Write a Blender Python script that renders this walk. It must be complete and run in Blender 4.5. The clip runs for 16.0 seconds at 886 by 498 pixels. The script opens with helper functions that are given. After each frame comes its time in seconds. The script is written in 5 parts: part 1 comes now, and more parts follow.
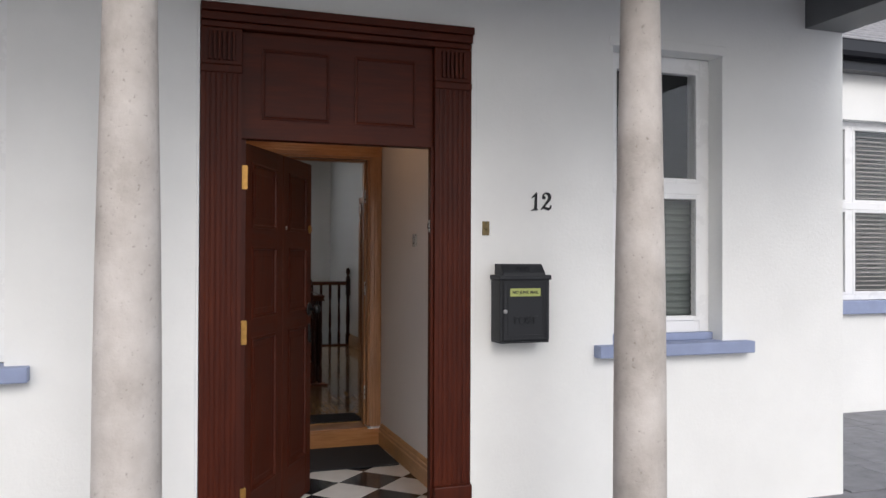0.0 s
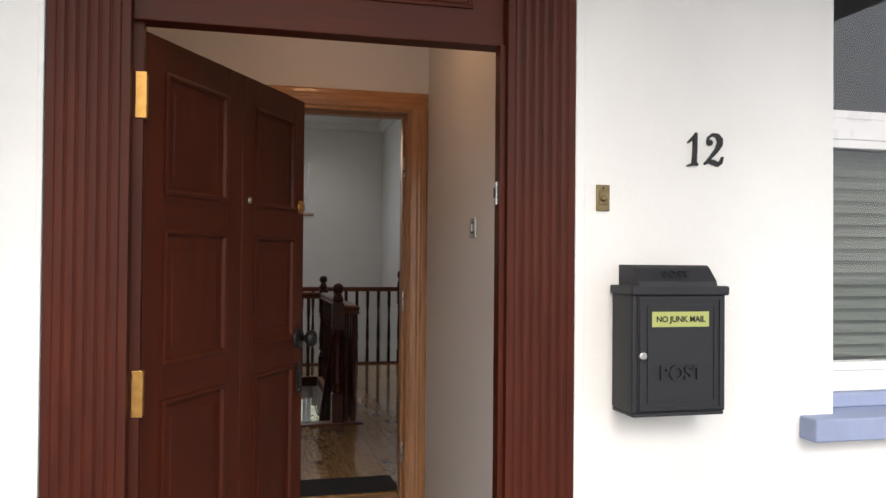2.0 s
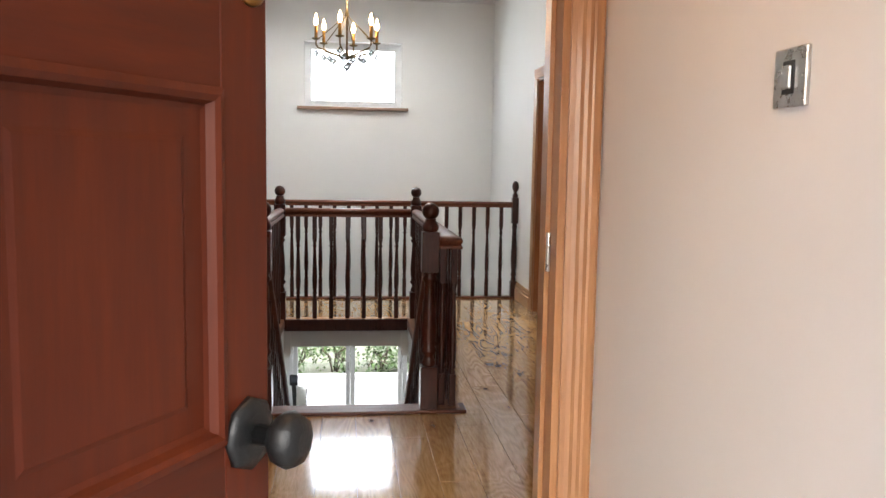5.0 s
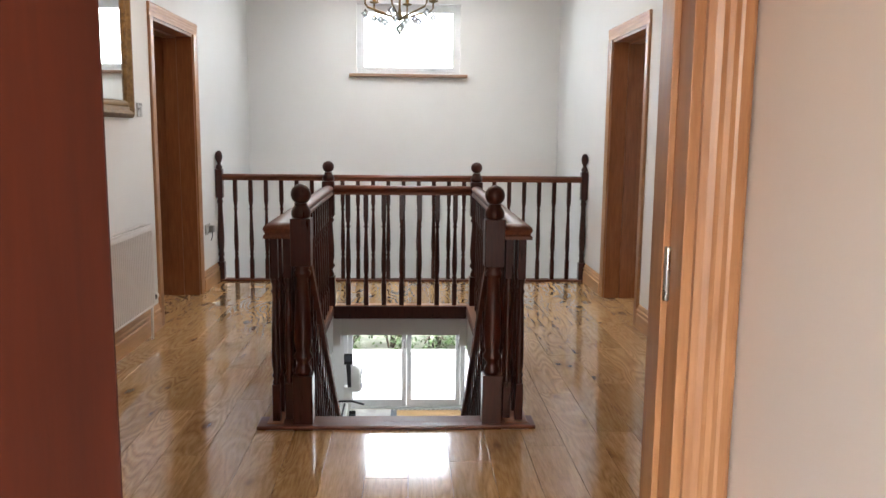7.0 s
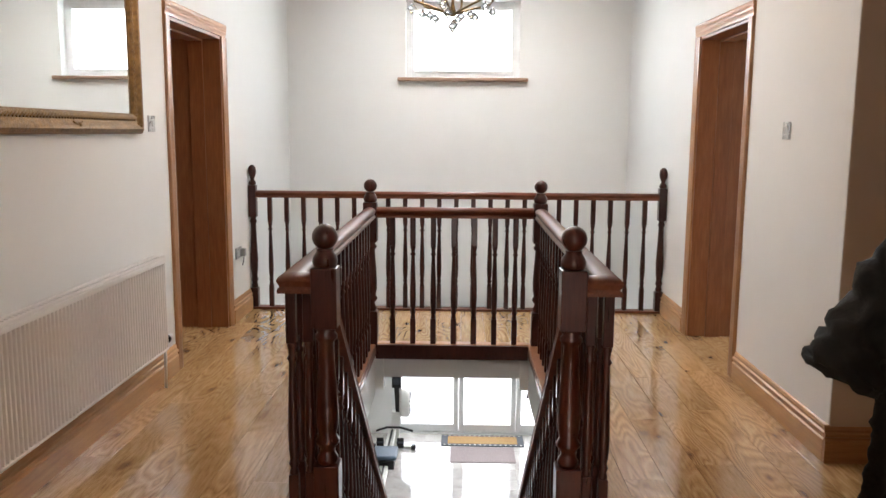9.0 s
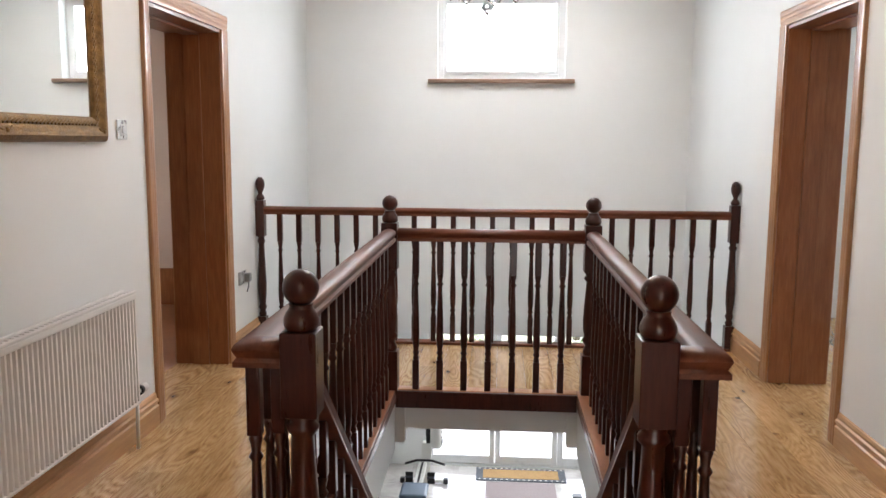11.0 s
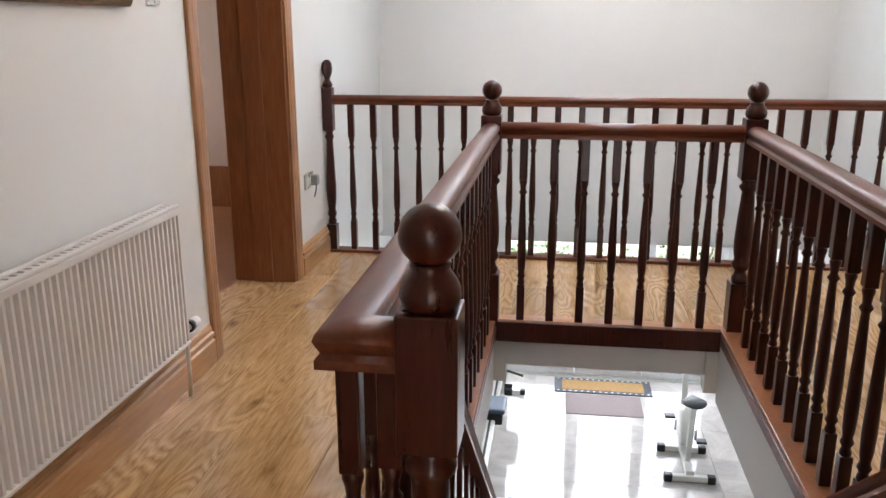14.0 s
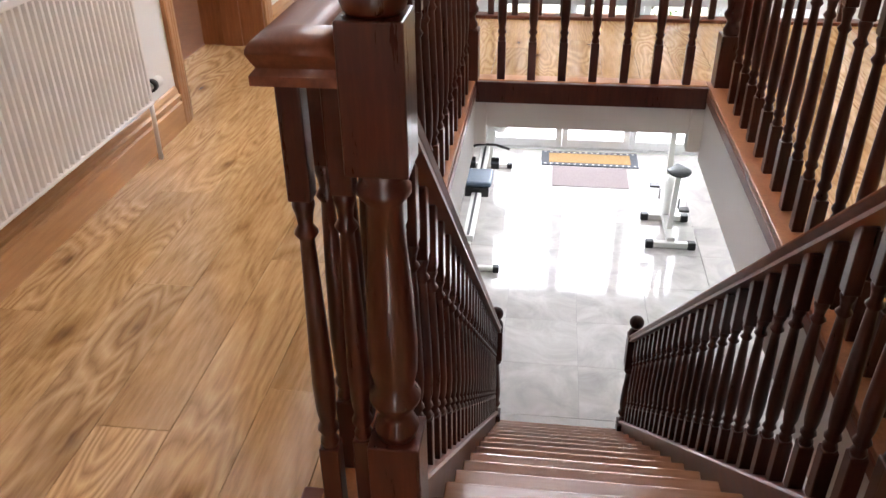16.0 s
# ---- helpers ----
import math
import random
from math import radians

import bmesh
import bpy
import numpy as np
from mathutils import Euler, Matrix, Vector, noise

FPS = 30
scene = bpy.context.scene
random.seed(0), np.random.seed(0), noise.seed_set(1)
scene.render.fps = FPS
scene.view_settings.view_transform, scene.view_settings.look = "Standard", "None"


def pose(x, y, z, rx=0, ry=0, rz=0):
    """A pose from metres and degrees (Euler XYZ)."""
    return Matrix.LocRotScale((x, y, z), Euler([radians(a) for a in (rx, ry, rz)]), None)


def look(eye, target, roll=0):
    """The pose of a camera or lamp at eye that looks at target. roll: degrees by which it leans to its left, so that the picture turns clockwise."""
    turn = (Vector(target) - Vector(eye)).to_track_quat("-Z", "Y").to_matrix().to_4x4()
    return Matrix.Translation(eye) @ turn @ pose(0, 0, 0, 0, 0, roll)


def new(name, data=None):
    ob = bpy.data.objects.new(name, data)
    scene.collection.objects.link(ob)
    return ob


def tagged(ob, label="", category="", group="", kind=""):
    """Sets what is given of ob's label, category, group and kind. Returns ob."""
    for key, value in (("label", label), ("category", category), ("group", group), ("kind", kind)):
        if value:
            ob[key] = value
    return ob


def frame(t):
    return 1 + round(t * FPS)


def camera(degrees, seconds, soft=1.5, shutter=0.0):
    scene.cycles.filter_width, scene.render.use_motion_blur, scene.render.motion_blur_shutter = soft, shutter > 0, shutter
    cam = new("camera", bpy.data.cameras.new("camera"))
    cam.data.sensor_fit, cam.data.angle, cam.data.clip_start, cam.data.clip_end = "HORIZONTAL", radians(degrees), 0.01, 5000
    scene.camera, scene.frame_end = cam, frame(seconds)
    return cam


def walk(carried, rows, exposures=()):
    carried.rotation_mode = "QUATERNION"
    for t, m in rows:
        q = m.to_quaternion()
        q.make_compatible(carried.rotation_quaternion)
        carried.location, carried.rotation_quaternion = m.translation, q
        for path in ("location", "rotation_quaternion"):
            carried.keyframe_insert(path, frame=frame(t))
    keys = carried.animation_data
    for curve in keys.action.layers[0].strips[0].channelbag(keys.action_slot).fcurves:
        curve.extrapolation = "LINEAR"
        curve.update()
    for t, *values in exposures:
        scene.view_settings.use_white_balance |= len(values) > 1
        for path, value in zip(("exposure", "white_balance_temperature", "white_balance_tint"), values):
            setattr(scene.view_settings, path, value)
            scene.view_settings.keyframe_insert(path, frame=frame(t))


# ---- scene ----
cam = camera(57.5, 16.0)
PATH = [
    (0, (0.714, 0.251, 1.308), (1.358, 2.145, 1.328), 0.2),
    (0.5, (0.885, 0.764, 1.301), (1.51, 2.663, 1.322), 0.4),
    (1, (1.045, 1.266, 1.307), (1.628, 3.179, 1.328), 0.4),
    (1.5, (1.22, 1.715, 1.299), (1.757, 3.641, 1.325), 0.5),
    (2, (1.327, 2.155, 1.28), (1.81, 4.096, 1.308), 0.5),
    (2.5, (1.43, 2.599, 1.265), (1.859, 4.552, 1.295), 0.8),
    (3, (1.517, 3.012, 1.295), (1.89, 4.977, 1.318), 1.2),
    (3.5, (1.55, 3.413, 1.281), (1.874, 5.386, 1.272), 0.9),
    (4, (1.604, 3.787, 1.261), (1.889, 5.765, 1.181), 1),
    (4.2, (1.621, 3.92, 1.269), (1.889, 5.899, 1.16), 1.1),
    (6.3, (1.67, 4.704, 1.301), (1.846, 6.675, 1.017), 0.3),
    (6.5, (1.688, 4.745, 1.31), (1.843, 6.718, 1.024), 0.4),
    (7, (1.675, 4.924, 1.324), (1.762, 6.901, 1.037), 0.6),
    (7.5, (1.66, 5.124, 1.364), (1.678, 7.103, 1.074), 0.5),
    (8, (1.642, 5.297, 1.383), (1.626, 7.276, 1.091), 0.4),
    (8.5, (1.65, 5.518, 1.39), (1.626, 7.497, 1.1), 0.4),
    (9, (1.673, 5.738, 1.405), (1.629, 7.717, 1.119), 0.4),
    (11.3, (1.683, 6.665, 1.4), (1.514, 8.64, 1.137), 0.5),
    (11.5, (1.658, 6.716, 1.39), (1.465, 8.69, 1.129), 0.6),
    (12, (1.558, 6.92, 1.378), (1.311, 8.887, 1.118), 0.4),
    (12.5, (1.429, 7.114, 1.437), (1.157, 9.077, 1.169), 0.3),
    (13, (1.375, 7.225, 1.405), (1.094, 9.126, 1.131), 0),
    (13.5, (1.375, 7.327, 1.358), (1.095, 9.276, 1.007), -0.1),
    (14, (1.378, 7.41, 1.323), (1.103, 9.319, 0.793), -0.1),
    (14.5, (1.399, 7.439, 1.291), (1.13, 9.301, 0.612), -0.3),
    (15, (1.409, 7.442, 1.258), (1.149, 9.256, 0.456), -0.4),
    (15.5, (1.417, 7.449, 1.23), (1.169, 9.206, 0.308), -0.5),
    (16, (1.425, 7.465, 1.205), (1.196, 9.169, 0.184), -0.8),
]
EXPOSURES = [(0.0, -0.05, 6250, 13), (1.0, 0.2, 6350, 12), (2.0, 0.65, 6550, 12), (2.5, 1.05, 6700, 12), (3.5, 2.25, 6650, 12), (4.2, 2.35, 6550, 11), (6.3, 2.65, 6350, 10), (7.5, 2.5, 6400, 11), (8.5, 2.8, 6500, 11), (9.2, 2.82, 6500, 11), (11.3, 2.75, 6300, 11), (13.0, 2.66, 6250, 12), (14.5, 3.02, 6250, 13), (16.0, 3.38, 6400, 15)]
walk(cam, [(t, look(eye, target, roll)) for t, eye, target, roll in PATH], EXPOSURES)

# ---- world and light ----
world = bpy.data.worlds.new("sky")
scene.world = world
world.use_nodes = True
wn = world.node_tree
sky = wn.nodes.new("ShaderNodeTexSky")
sky.sky_type = "NISHITA"
sky.sun_disc = False
sky.sun_elevation = radians(32)
sky.sun_rotation = radians(200)
sky.air_density, sky.dust_density, sky.ozone_density = 1.0, 4.0, 1.0
mixw = wn.nodes.new("ShaderNodeMixRGB")
mixw.inputs[0].default_value = 0.62
mixw.inputs[2].default_value = (9.0, 9.2, 9.6, 1)
wn.links.new(sky.outputs[0], mixw.inputs[1])
wn.links.new(mixw.outputs[0], wn.nodes["Background"].inputs[0])
wn.nodes["Background"].inputs[1].default_value = 0.15


def lamp(name, kind, energy, m, color=(1, 1, 1), size=1.0, size_y=None, angle=None):
    d = bpy.data.lights.new(name, kind)
    d.energy, d.color = energy, color
    if kind == "AREA":
        d.shape = "RECTANGLE"
        d.size, d.size_y = size, size_y or size
    if kind == "SUN":
        d.angle = angle
    if kind == "POINT":
        d.shadow_soft_size = size
    ob = new(name, d)
    ob.matrix_world = m
    return ob


lamp("sun", "SUN", 1.25, look((1.5, -22, 14), (0, 0, 0)), (1, 0.97, 0.92), angle=radians(25))
lamp("skylight_daylight", "AREA", 1.7, look((1.64, 11.66, 4.12), (1.64, 11.66, 0)), (0.84, 0.94, 1), 1.5, 2.2)
lamp("high_window_daylight", "AREA", 2.6, look((1.67, 13.83, 2.28), (1.67, 10, 1.2)), (0.86, 0.95, 1), 1.0, 0.6)
lamp("garden_door_daylight", "AREA", 9, look((1.98, 17.08, -0.9), (1.9, 13.4, -2.6)), (0.95, 0.98, 1), 2.4, 0.4)
lamp("chandelier_bulbs", "POINT", 3.2, pose(1.62, 9.97, 2.36), (1, 0.76, 0.58), 0.2)
lamp("lobby_ceiling_bulb", "POINT", 2.4, pose(1.70, 5.45, 2.37), (1, 0.56, 0.27), 0.08)

# ---- materials ----


def nodes_of(name):
    m = bpy.data.materials.new(name)
    m.use_nodes = True
    return m, m.node_tree.nodes, m.node_tree.links, m.node_tree.nodes["Principled BSDF"]


def ramp(nd, stops):
    r = nd.new("ShaderNodeValToRGB")
    el = r.color_ramp.elements
    while len(el) < len(stops):
        el.new(0.5)
    for e, (p, c) in zip(el, stops):
        e.position, e.color = p, (*c, 1)
    return r


def coords(nd, lk, scale=(1, 1, 1), shift=True, kind="Object"):
    tc = nd.new("ShaderNodeTexCoord")
    mp = nd.new("ShaderNodeMapping")
    mp.inputs["Scale"].default_value = scale
    lk.new(tc.outputs[kind], mp.inputs["Vector"])
    if shift:
        oi = nd.new("ShaderNodeObjectInfo")
        mul = nd.new("ShaderNodeVectorMath")
        mul.operation = "SCALE"
        mul.inputs[0].default_value = (37.0, 53.0, 71.0)
        lk.new(oi.outputs["Random"], mul.inputs["Scale"])
        lk.new(mul.outputs[0], mp.inputs["Location"])
    return mp.outputs[0]


def noise_node(nd, lk, vec, scale, detail=4, rough=0.55, dist=0.0):
    n = nd.new("ShaderNodeTexNoise")
    n.inputs["Scale"].default_value = scale
    n.inputs["Detail"].default_value = detail
    n.inputs["Roughness"].default_value = rough
    n.inputs["Distortion"].default_value = dist
    lk.new(vec, n.inputs["Vector"])
    return n.outputs["Fac"]


def bump(nd, lk, bs, height, strength, distance=0.01):
    b = nd.new("ShaderNodeBump")
    b.inputs["Strength"].default_value = strength
    b.inputs["Distance"].default_value = distance
    lk.new(height, b.inputs["Height"])
    lk.new(b.outputs[0], bs.inputs["Normal"])


def plain(name, col, rough=0.5, metal=0.0, vary=0.08, scale=6.0, bumps=0.05, bscale=60.0, coat=0.0, shift=False):
    """Painted, plastered, cast or plastic surfaces: two scales of tone and a fine relief."""
    m, nd, lk, bs = nodes_of(name)
    v = coords(nd, lk, shift=shift)
    big = noise_node(nd, lk, v, scale, 5, 0.6)
    lo = tuple(max(0, c * (1 - vary)) for c in col)
    hi = tuple(min(1, c * (1 + vary * 0.6)) for c in col)
    r = ramp(nd, [(0.3, lo), (0.7, hi)])
    lk.new(big, r.inputs[0])
    lk.new(r.outputs[0], bs.inputs["Base Color"])
    fine = noise_node(nd, lk, v, bscale, 6, 0.65)
    rr = nd.new("ShaderNodeMapRange")
    rr.inputs["To Min"].default_value, rr.inputs["To Max"].default_value = rough * 0.85, min(1, rough * 1.15)
    lk.new(big, rr.inputs["Value"])
    lk.new(rr.outputs[0], bs.inputs["Roughness"])
    bs.inputs["Metallic"].default_value = metal
    bs.inputs["Coat Weight"].default_value = coat
    if bumps:
        bump(nd, lk, bs, fine, bumps)
    return m


def wood(name, dark, mid, light, axis="Z", rough=0.35, grain=1.0, coat=0.0, knots=False, streak=26.0, bumps=0.08, vary=0.25, rings_scale=3.2, ringn=9.0, stretch=0.3, balance=0.72, spec=0.5, patchy=False):
    """Grained wood; axis is the way the grain runs in the object's own space."""
    m, nd, lk, bs = nodes_of(name)
    s = {"X": (0.09, 1, 1), "Y": (1, 0.09, 1), "Z": (1, 1, 0.09)}[axis]
    v = coords(nd, lk, tuple(a * grain for a in s))
    v2 = coords(nd, lk, tuple(a * grain for a in {"X": (stretch, 1, 1), "Y": (1, stretch, 1), "Z": (1, 1, stretch)}[axis]))
    rings = noise_node(nd, lk, v2, rings_scale, 2, 0.5, 0.6)
    if knots:
        vk = coords(nd, lk, {"X": (0.5, 1, 1), "Y": (1, 0.5, 1), "Z": (1, 1, 0.5)}[axis])
        vo = nd.new("ShaderNodeTexVoronoi")
        vo.voronoi_dimensions = "2D"
        vo.inputs["Scale"].default_value = 2.7
        wob = nd.new("ShaderNodeVectorMath")
        wob.operation = "ADD"
        wn2 = nd.new("ShaderNodeTexNoise")
        wn2.inputs["Scale"].default_value = 14.0
        lk.new(vk, wn2.inputs["Vector"])
        ws = nd.new("ShaderNodeVectorMath")
        ws.operation = "SCALE"
        ws.inputs["Scale"].default_value = 0.05
        lk.new(wn2.outputs["Color"], ws.inputs[0])
        lk.new(vk, wob.inputs[0])
        lk.new(ws.outputs[0], wob.inputs[1])
        lk.new(wob.outputs[0], vo.inputs["Vector"])
        swell = nd.new("ShaderNodeMapRange")
        swell.inputs["From Max"].default_value = 0.5
        swell.inputs["To Min"].default_value, swell.inputs["To Max"].default_value = 0.22, 0.0
        lk.new(vo.outputs["Distance"], swell.inputs["Value"])
        add = nd.new("ShaderNodeMath")
        lk.new(rings, add.inputs[0])
        lk.new(swell.outputs[0], add.inputs[1])
        rings = add.outputs[0]
    mul = nd.new("ShaderNodeMath")
    mul.operation = "MULTIPLY"
    mul.inputs[1].default_value = ringn
    lk.new(rings, mul.inputs[0])
    fr = nd.new("ShaderNodeMath")
    fr.operation = "PINGPONG"
    fr.inputs[1].default_value = 1.0
    lk.new(mul.outputs[0], fr.inputs[0])
    fine = noise_node(nd, lk, v, streak, 5, 0.7)
    mix = nd.new("ShaderNodeMix")
    mix.inputs[0].default_value = balance
    if patchy:
        where = noise_node(nd, lk, v2, 1.7, 2, 0.5)
        wr = nd.new("ShaderNodeMapRange")
        wr.inputs["From Min"].default_value, wr.inputs["From Max"].default_value = 0.42, 0.58
        wr.inputs["To Min"].default_value, wr.inputs["To Max"].default_value = 0.93, balance
        lk.new(where, wr.inputs["Value"])
        lk.new(wr.outputs[0], mix.inputs[0])
    lk.new(fr.outputs[0], mix.inputs[2])
    lk.new(fine, mix.inputs[3])
    r = ramp(nd, [(0.18, dark), (0.5, mid), (0.8, light)])
    lk.new(mix.outputs[0], r.inputs[0])
    col = r.outputs[0]
    if knots:
        kr = ramp(nd, [(0.0, (0.26, 0.21, 0.18)), (0.03, (0.48, 0.41, 0.35)), (0.06, (0.76, 0.71, 0.65)), (0.16, (1, 1, 1))])
        lk.new(vo.outputs["Distance"], kr.inputs[0])
        blot = noise_node(nd, lk, v2, 2.0, 3, 0.6)
        br = ramp(nd, [(0.32, (0.68, 0.64, 0.58)), (0.56, (1, 1, 1))])
        lk.new(blot, br.inputs[0])
        for extra in (kr, br):
            mx = nd.new("ShaderNodeMixRGB")
            mx.blend_type = "MULTIPLY"
            mx.inputs[0].default_value = 0.85
            lk.new(col, mx.inputs[1])
            lk.new(extra.outputs[0], mx.inputs[2])
            col = mx.outputs[0]
    oi = nd.new("ShaderNodeObjectInfo")
    hv = nd.new("ShaderNodeHueSaturation")
    mr = nd.new("ShaderNodeMapRange")
    mr.inputs["To Min"].default_value, mr.inputs["To Max"].default_value = 1 - vary, 1 + vary
    lk.new(oi.outputs["Random"], mr.inputs["Value"])
    lk.new(mr.outputs[0], hv.inputs["Value"])
    lk.new(col, hv.inputs["Color"])
    lk.new(hv.outputs[0], bs.inputs["Base Color"])
    rr = nd.new("ShaderNodeMapRange")
    rr.inputs["To Min"].default_value, rr.inputs["To Max"].default_value = rough * 0.8, min(1, rough * 1.3)
    lk.new(fine, rr.inputs["Value"])
    lk.new(rr.outputs[0], bs.inputs["Roughness"])
    bs.inputs["Specular IOR Level"].default_value = spec
    bs.inputs["Coat Weight"].default_value = coat
    bs.inputs["Coat Roughness"].default_value = 0.07
    if bumps:
        bump(nd, lk, bs, fine, bumps, 0.004)
    return m


RENDER = plain("white_masonry_paint", (0.80, 0.81, 0.79), 0.75, vary=0.05, scale=1.6, bumps=0.25, bscale=45)
WALL = plain("white_emulsion", (0.785, 0.79, 0.77), 0.7, vary=0.03, scale=1.2, bumps=0.06, bscale=90)
CEIL = plain("ceiling_white", (0.82, 0.82, 0.81), 0.8, vary=0.03, scale=1.0, bumps=0.05)
# Also used on the recess, where it stands in for warm lamp light.
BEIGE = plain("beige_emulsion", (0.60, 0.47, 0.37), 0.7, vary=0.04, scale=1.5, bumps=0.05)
CREAM = plain("cream_emulsion", (0.79, 0.785, 0.79), 0.65, vary=0.03, scale=1.2, bumps=0.06, bscale=90)
MAHOG = wood("mahogany_stain", (0.033, 0.0052, 0.0016), (0.060, 0.0096, 0.0026), (0.090, 0.0165, 0.0044), "Z", 0.46, 1.2, coat=0.0, streak=34, vary=0.08, ringn=4.0, balance=0.8, spec=0.22, bumps=0.04)
MAHOGX = wood("mahogany_stain_across", (0.033, 0.0052, 0.0016), (0.060, 0.0096, 0.0026), (0.090, 0.0165, 0.0044), "X", 0.46, 1.2, coat=0.0, streak=34, vary=0.08, ringn=4.0, balance=0.8, spec=0.22, bumps=0.04)
# Posts and rails are one wood; the posts' backlit shade darkens this tone.
RAILW = wood("dark_varnished_wood", (0.020, 0.0036, 0.002), (0.046, 0.0086, 0.0043), (0.079, 0.018, 0.0093), "Z", 0.28, 1.5, coat=0.2, streak=40, vary=0.15, balance=0.86, spec=0.4)
RAILY = wood("dark_varnished_handrail", (0.072, 0.018, 0.008), (0.145, 0.042, 0.019), (0.215, 0.072, 0.036), "Y", 0.36, 1.5, coat=0.12, streak=40, vary=0.1, balance=0.86, spec=0.4)
RAILX = wood("dark_varnished_rail_across", (0.072, 0.018, 0.008), (0.145, 0.042, 0.019), (0.215, 0.072, 0.036), "X", 0.36, 1.5, coat=0.12, streak=40, vary=0.1, balance=0.86, spec=0.4)
PINE = wood("varnished_pine", (0.29, 0.13, 0.052), (0.41, 0.205, 0.092), (0.52, 0.29, 0.14), "Z", 0.3, 1.3, coat=0.2, streak=44, vary=0.06, balance=0.86)
PINEY = wood("varnished_pine_skirting", (0.38, 0.19, 0.07), (0.51, 0.275, 0.112), (0.62, 0.36, 0.165), "Y", 0.3, 1.3, coat=0.2, streak=44, vary=0.06, balance=0.86)
PINEX = wood("varnished_pine_head", (0.30, 0.125, 0.042), (0.43, 0.20, 0.075), (0.55, 0.29, 0.12), "X", 0.3, 1.3, coat=0.2, streak=44, vary=0.06, balance=0.86)
# Window board is darker than the pine: its backlit shade is in the colour.
SILLWOOD = wood("backlit_window_board", (0.22, 0.13, 0.085), (0.31, 0.195, 0.13), (0.40, 0.27, 0.19), "X", 0.35, 1.3, streak=44, vary=0.05, balance=0.86)
LINING = wood("brown_door_lining", (0.19, 0.066, 0.022), (0.28, 0.105, 0.038), (0.37, 0.155, 0.062), "Z", 0.35, 1.3, coat=0.2, streak=60, vary=0.06, balance=0.88)
PLANK = wood("oak_laminate", (0.25, 0.125, 0.047), (0.55, 0.335, 0.145), (0.75, 0.52, 0.27), "Y", 0.10, 1.0, coat=0.5, knots=True, streak=90, bumps=0.02, vary=0.13, rings_scale=4.6, ringn=34.0, stretch=0.16, balance=0.66, patchy=True)
TREAD = wood("stair_tread_wood", (0.16, 0.062, 0.028), (0.25, 0.105, 0.05), (0.34, 0.16, 0.085), "X", 0.2, 1.2, coat=0.4, streak=30, vary=0.06)
SOFFIT = plain("shading_soffit_grey", (0.30, 0.30, 0.30), 0.7, vary=0.06)
GREYPAINT = plain("grey_beam_paint", (0.12, 0.125, 0.13), 0.5, vary=0.08)
# Grey-green slats; the dimness of the room is put into the colour.
BLIND = plain("dimmed_blind_slat", (0.085, 0.105, 0.09), 0.5, vary=0.05, bumps=0)
PALESLAT = plain("pale_blind_slat", (0.42, 0.40, 0.36), 0.5, vary=0.05, bumps=0)
SILLBLUE = plain("blue_grey_sill_paint", (0.26, 0.31, 0.46), 0.6, vary=0.08, scale=9, bumps=0.15)
UPVC = plain("white_upvc", (0.82, 0.83, 0.83), 0.28, vary=0.02, bumps=0.0)
BLACKMET = plain("black_cast_iron", (0.012, 0.013, 0.014), 0.38, 0.4, vary=0.2, scale=30, bumps=0.2, bscale=120)
BOXGREY = plain("charcoal_powder_coat", (0.013, 0.015, 0.0185), 0.6, 0.0, vary=0.15, scale=14, bumps=0.12, bscale=160)
CHROME = plain("brushed_steel", (0.55, 0.55, 0.54), 0.28, 1.0, vary=0.1, scale=40, bumps=0.05)
BRASS = plain("aged_brass", (0.42, 0.235, 0.07), 0.36, 1.0, vary=0.25, scale=40, bumps=0.1)
ANTBRASS = plain("antique_brass", (0.22, 0.17, 0.09), 0.35, 1.0, vary=0.25, scale=60, bumps=0.1)
GILT = plain("antique_gilt", (0.215, 0.122, 0.042), 0.42, 0.75, vary=0.45, scale=35, bumps=0.4, bscale=90)
LIME = plain("yellow_green_label", (0.43, 0.48, 0.15), 0.5, vary=0.05, bumps=0)
INK = plain("black_ink", (0.01, 0.01, 0.01), 0.5, vary=0, bumps=0)
RADW = plain("radiator_enamel", (0.78, 0.76, 0.73), 0.32, vary=0.02, bumps=0.0)
GRILLE = plain("grey_grille", (0.30, 0.31, 0.32), 0.5, vary=0.05, bumps=0)
SLOT = plain("shaded_grille", (0.62, 0.61, 0.60), 0.5, vary=0.02, bumps=0)
WHITEP = plain("white_plastic", (0.8, 0.8, 0.79), 0.35, vary=0.02, bumps=0.0)
BLACKP = plain("black_plastic", (0.015, 0.015, 0.017), 0.45, vary=0.2, bumps=0.1)
RUBBER = plain("dark_door_mat", (0.022, 0.022, 0.025), 0.95, vary=0.35, scale=90, bumps=0.8, bscale=220)
TILEB = plain("black_floor_tile", (0.015, 0.015, 0.017), 0.12, vary=0.2, scale=8, bumps=0.02, shift=True)
TILEW = plain("white_floor_tile", (0.72, 0.71, 0.69), 0.12, vary=0.06, scale=8, bumps=0.02, shift=True)
GROUT = plain("grout", (0.35, 0.34, 0.33), 0.9, vary=0.15, scale=40)
COATM = plain("black_waxed_cloth", (0.006, 0.0075, 0.008), 0.75, vary=0.3, scale=12, bumps=0.5, bscale=40)
FUR = plain("grey_wool", (0.022, 0.020, 0.020), 0.95, vary=0.5, scale=60, bumps=1.0, bscale=110)
COIR = plain("coir_mat", (0.42, 0.25, 0.10), 0.95, vary=0.3, scale=70, bumps=0.8, bscale=200)
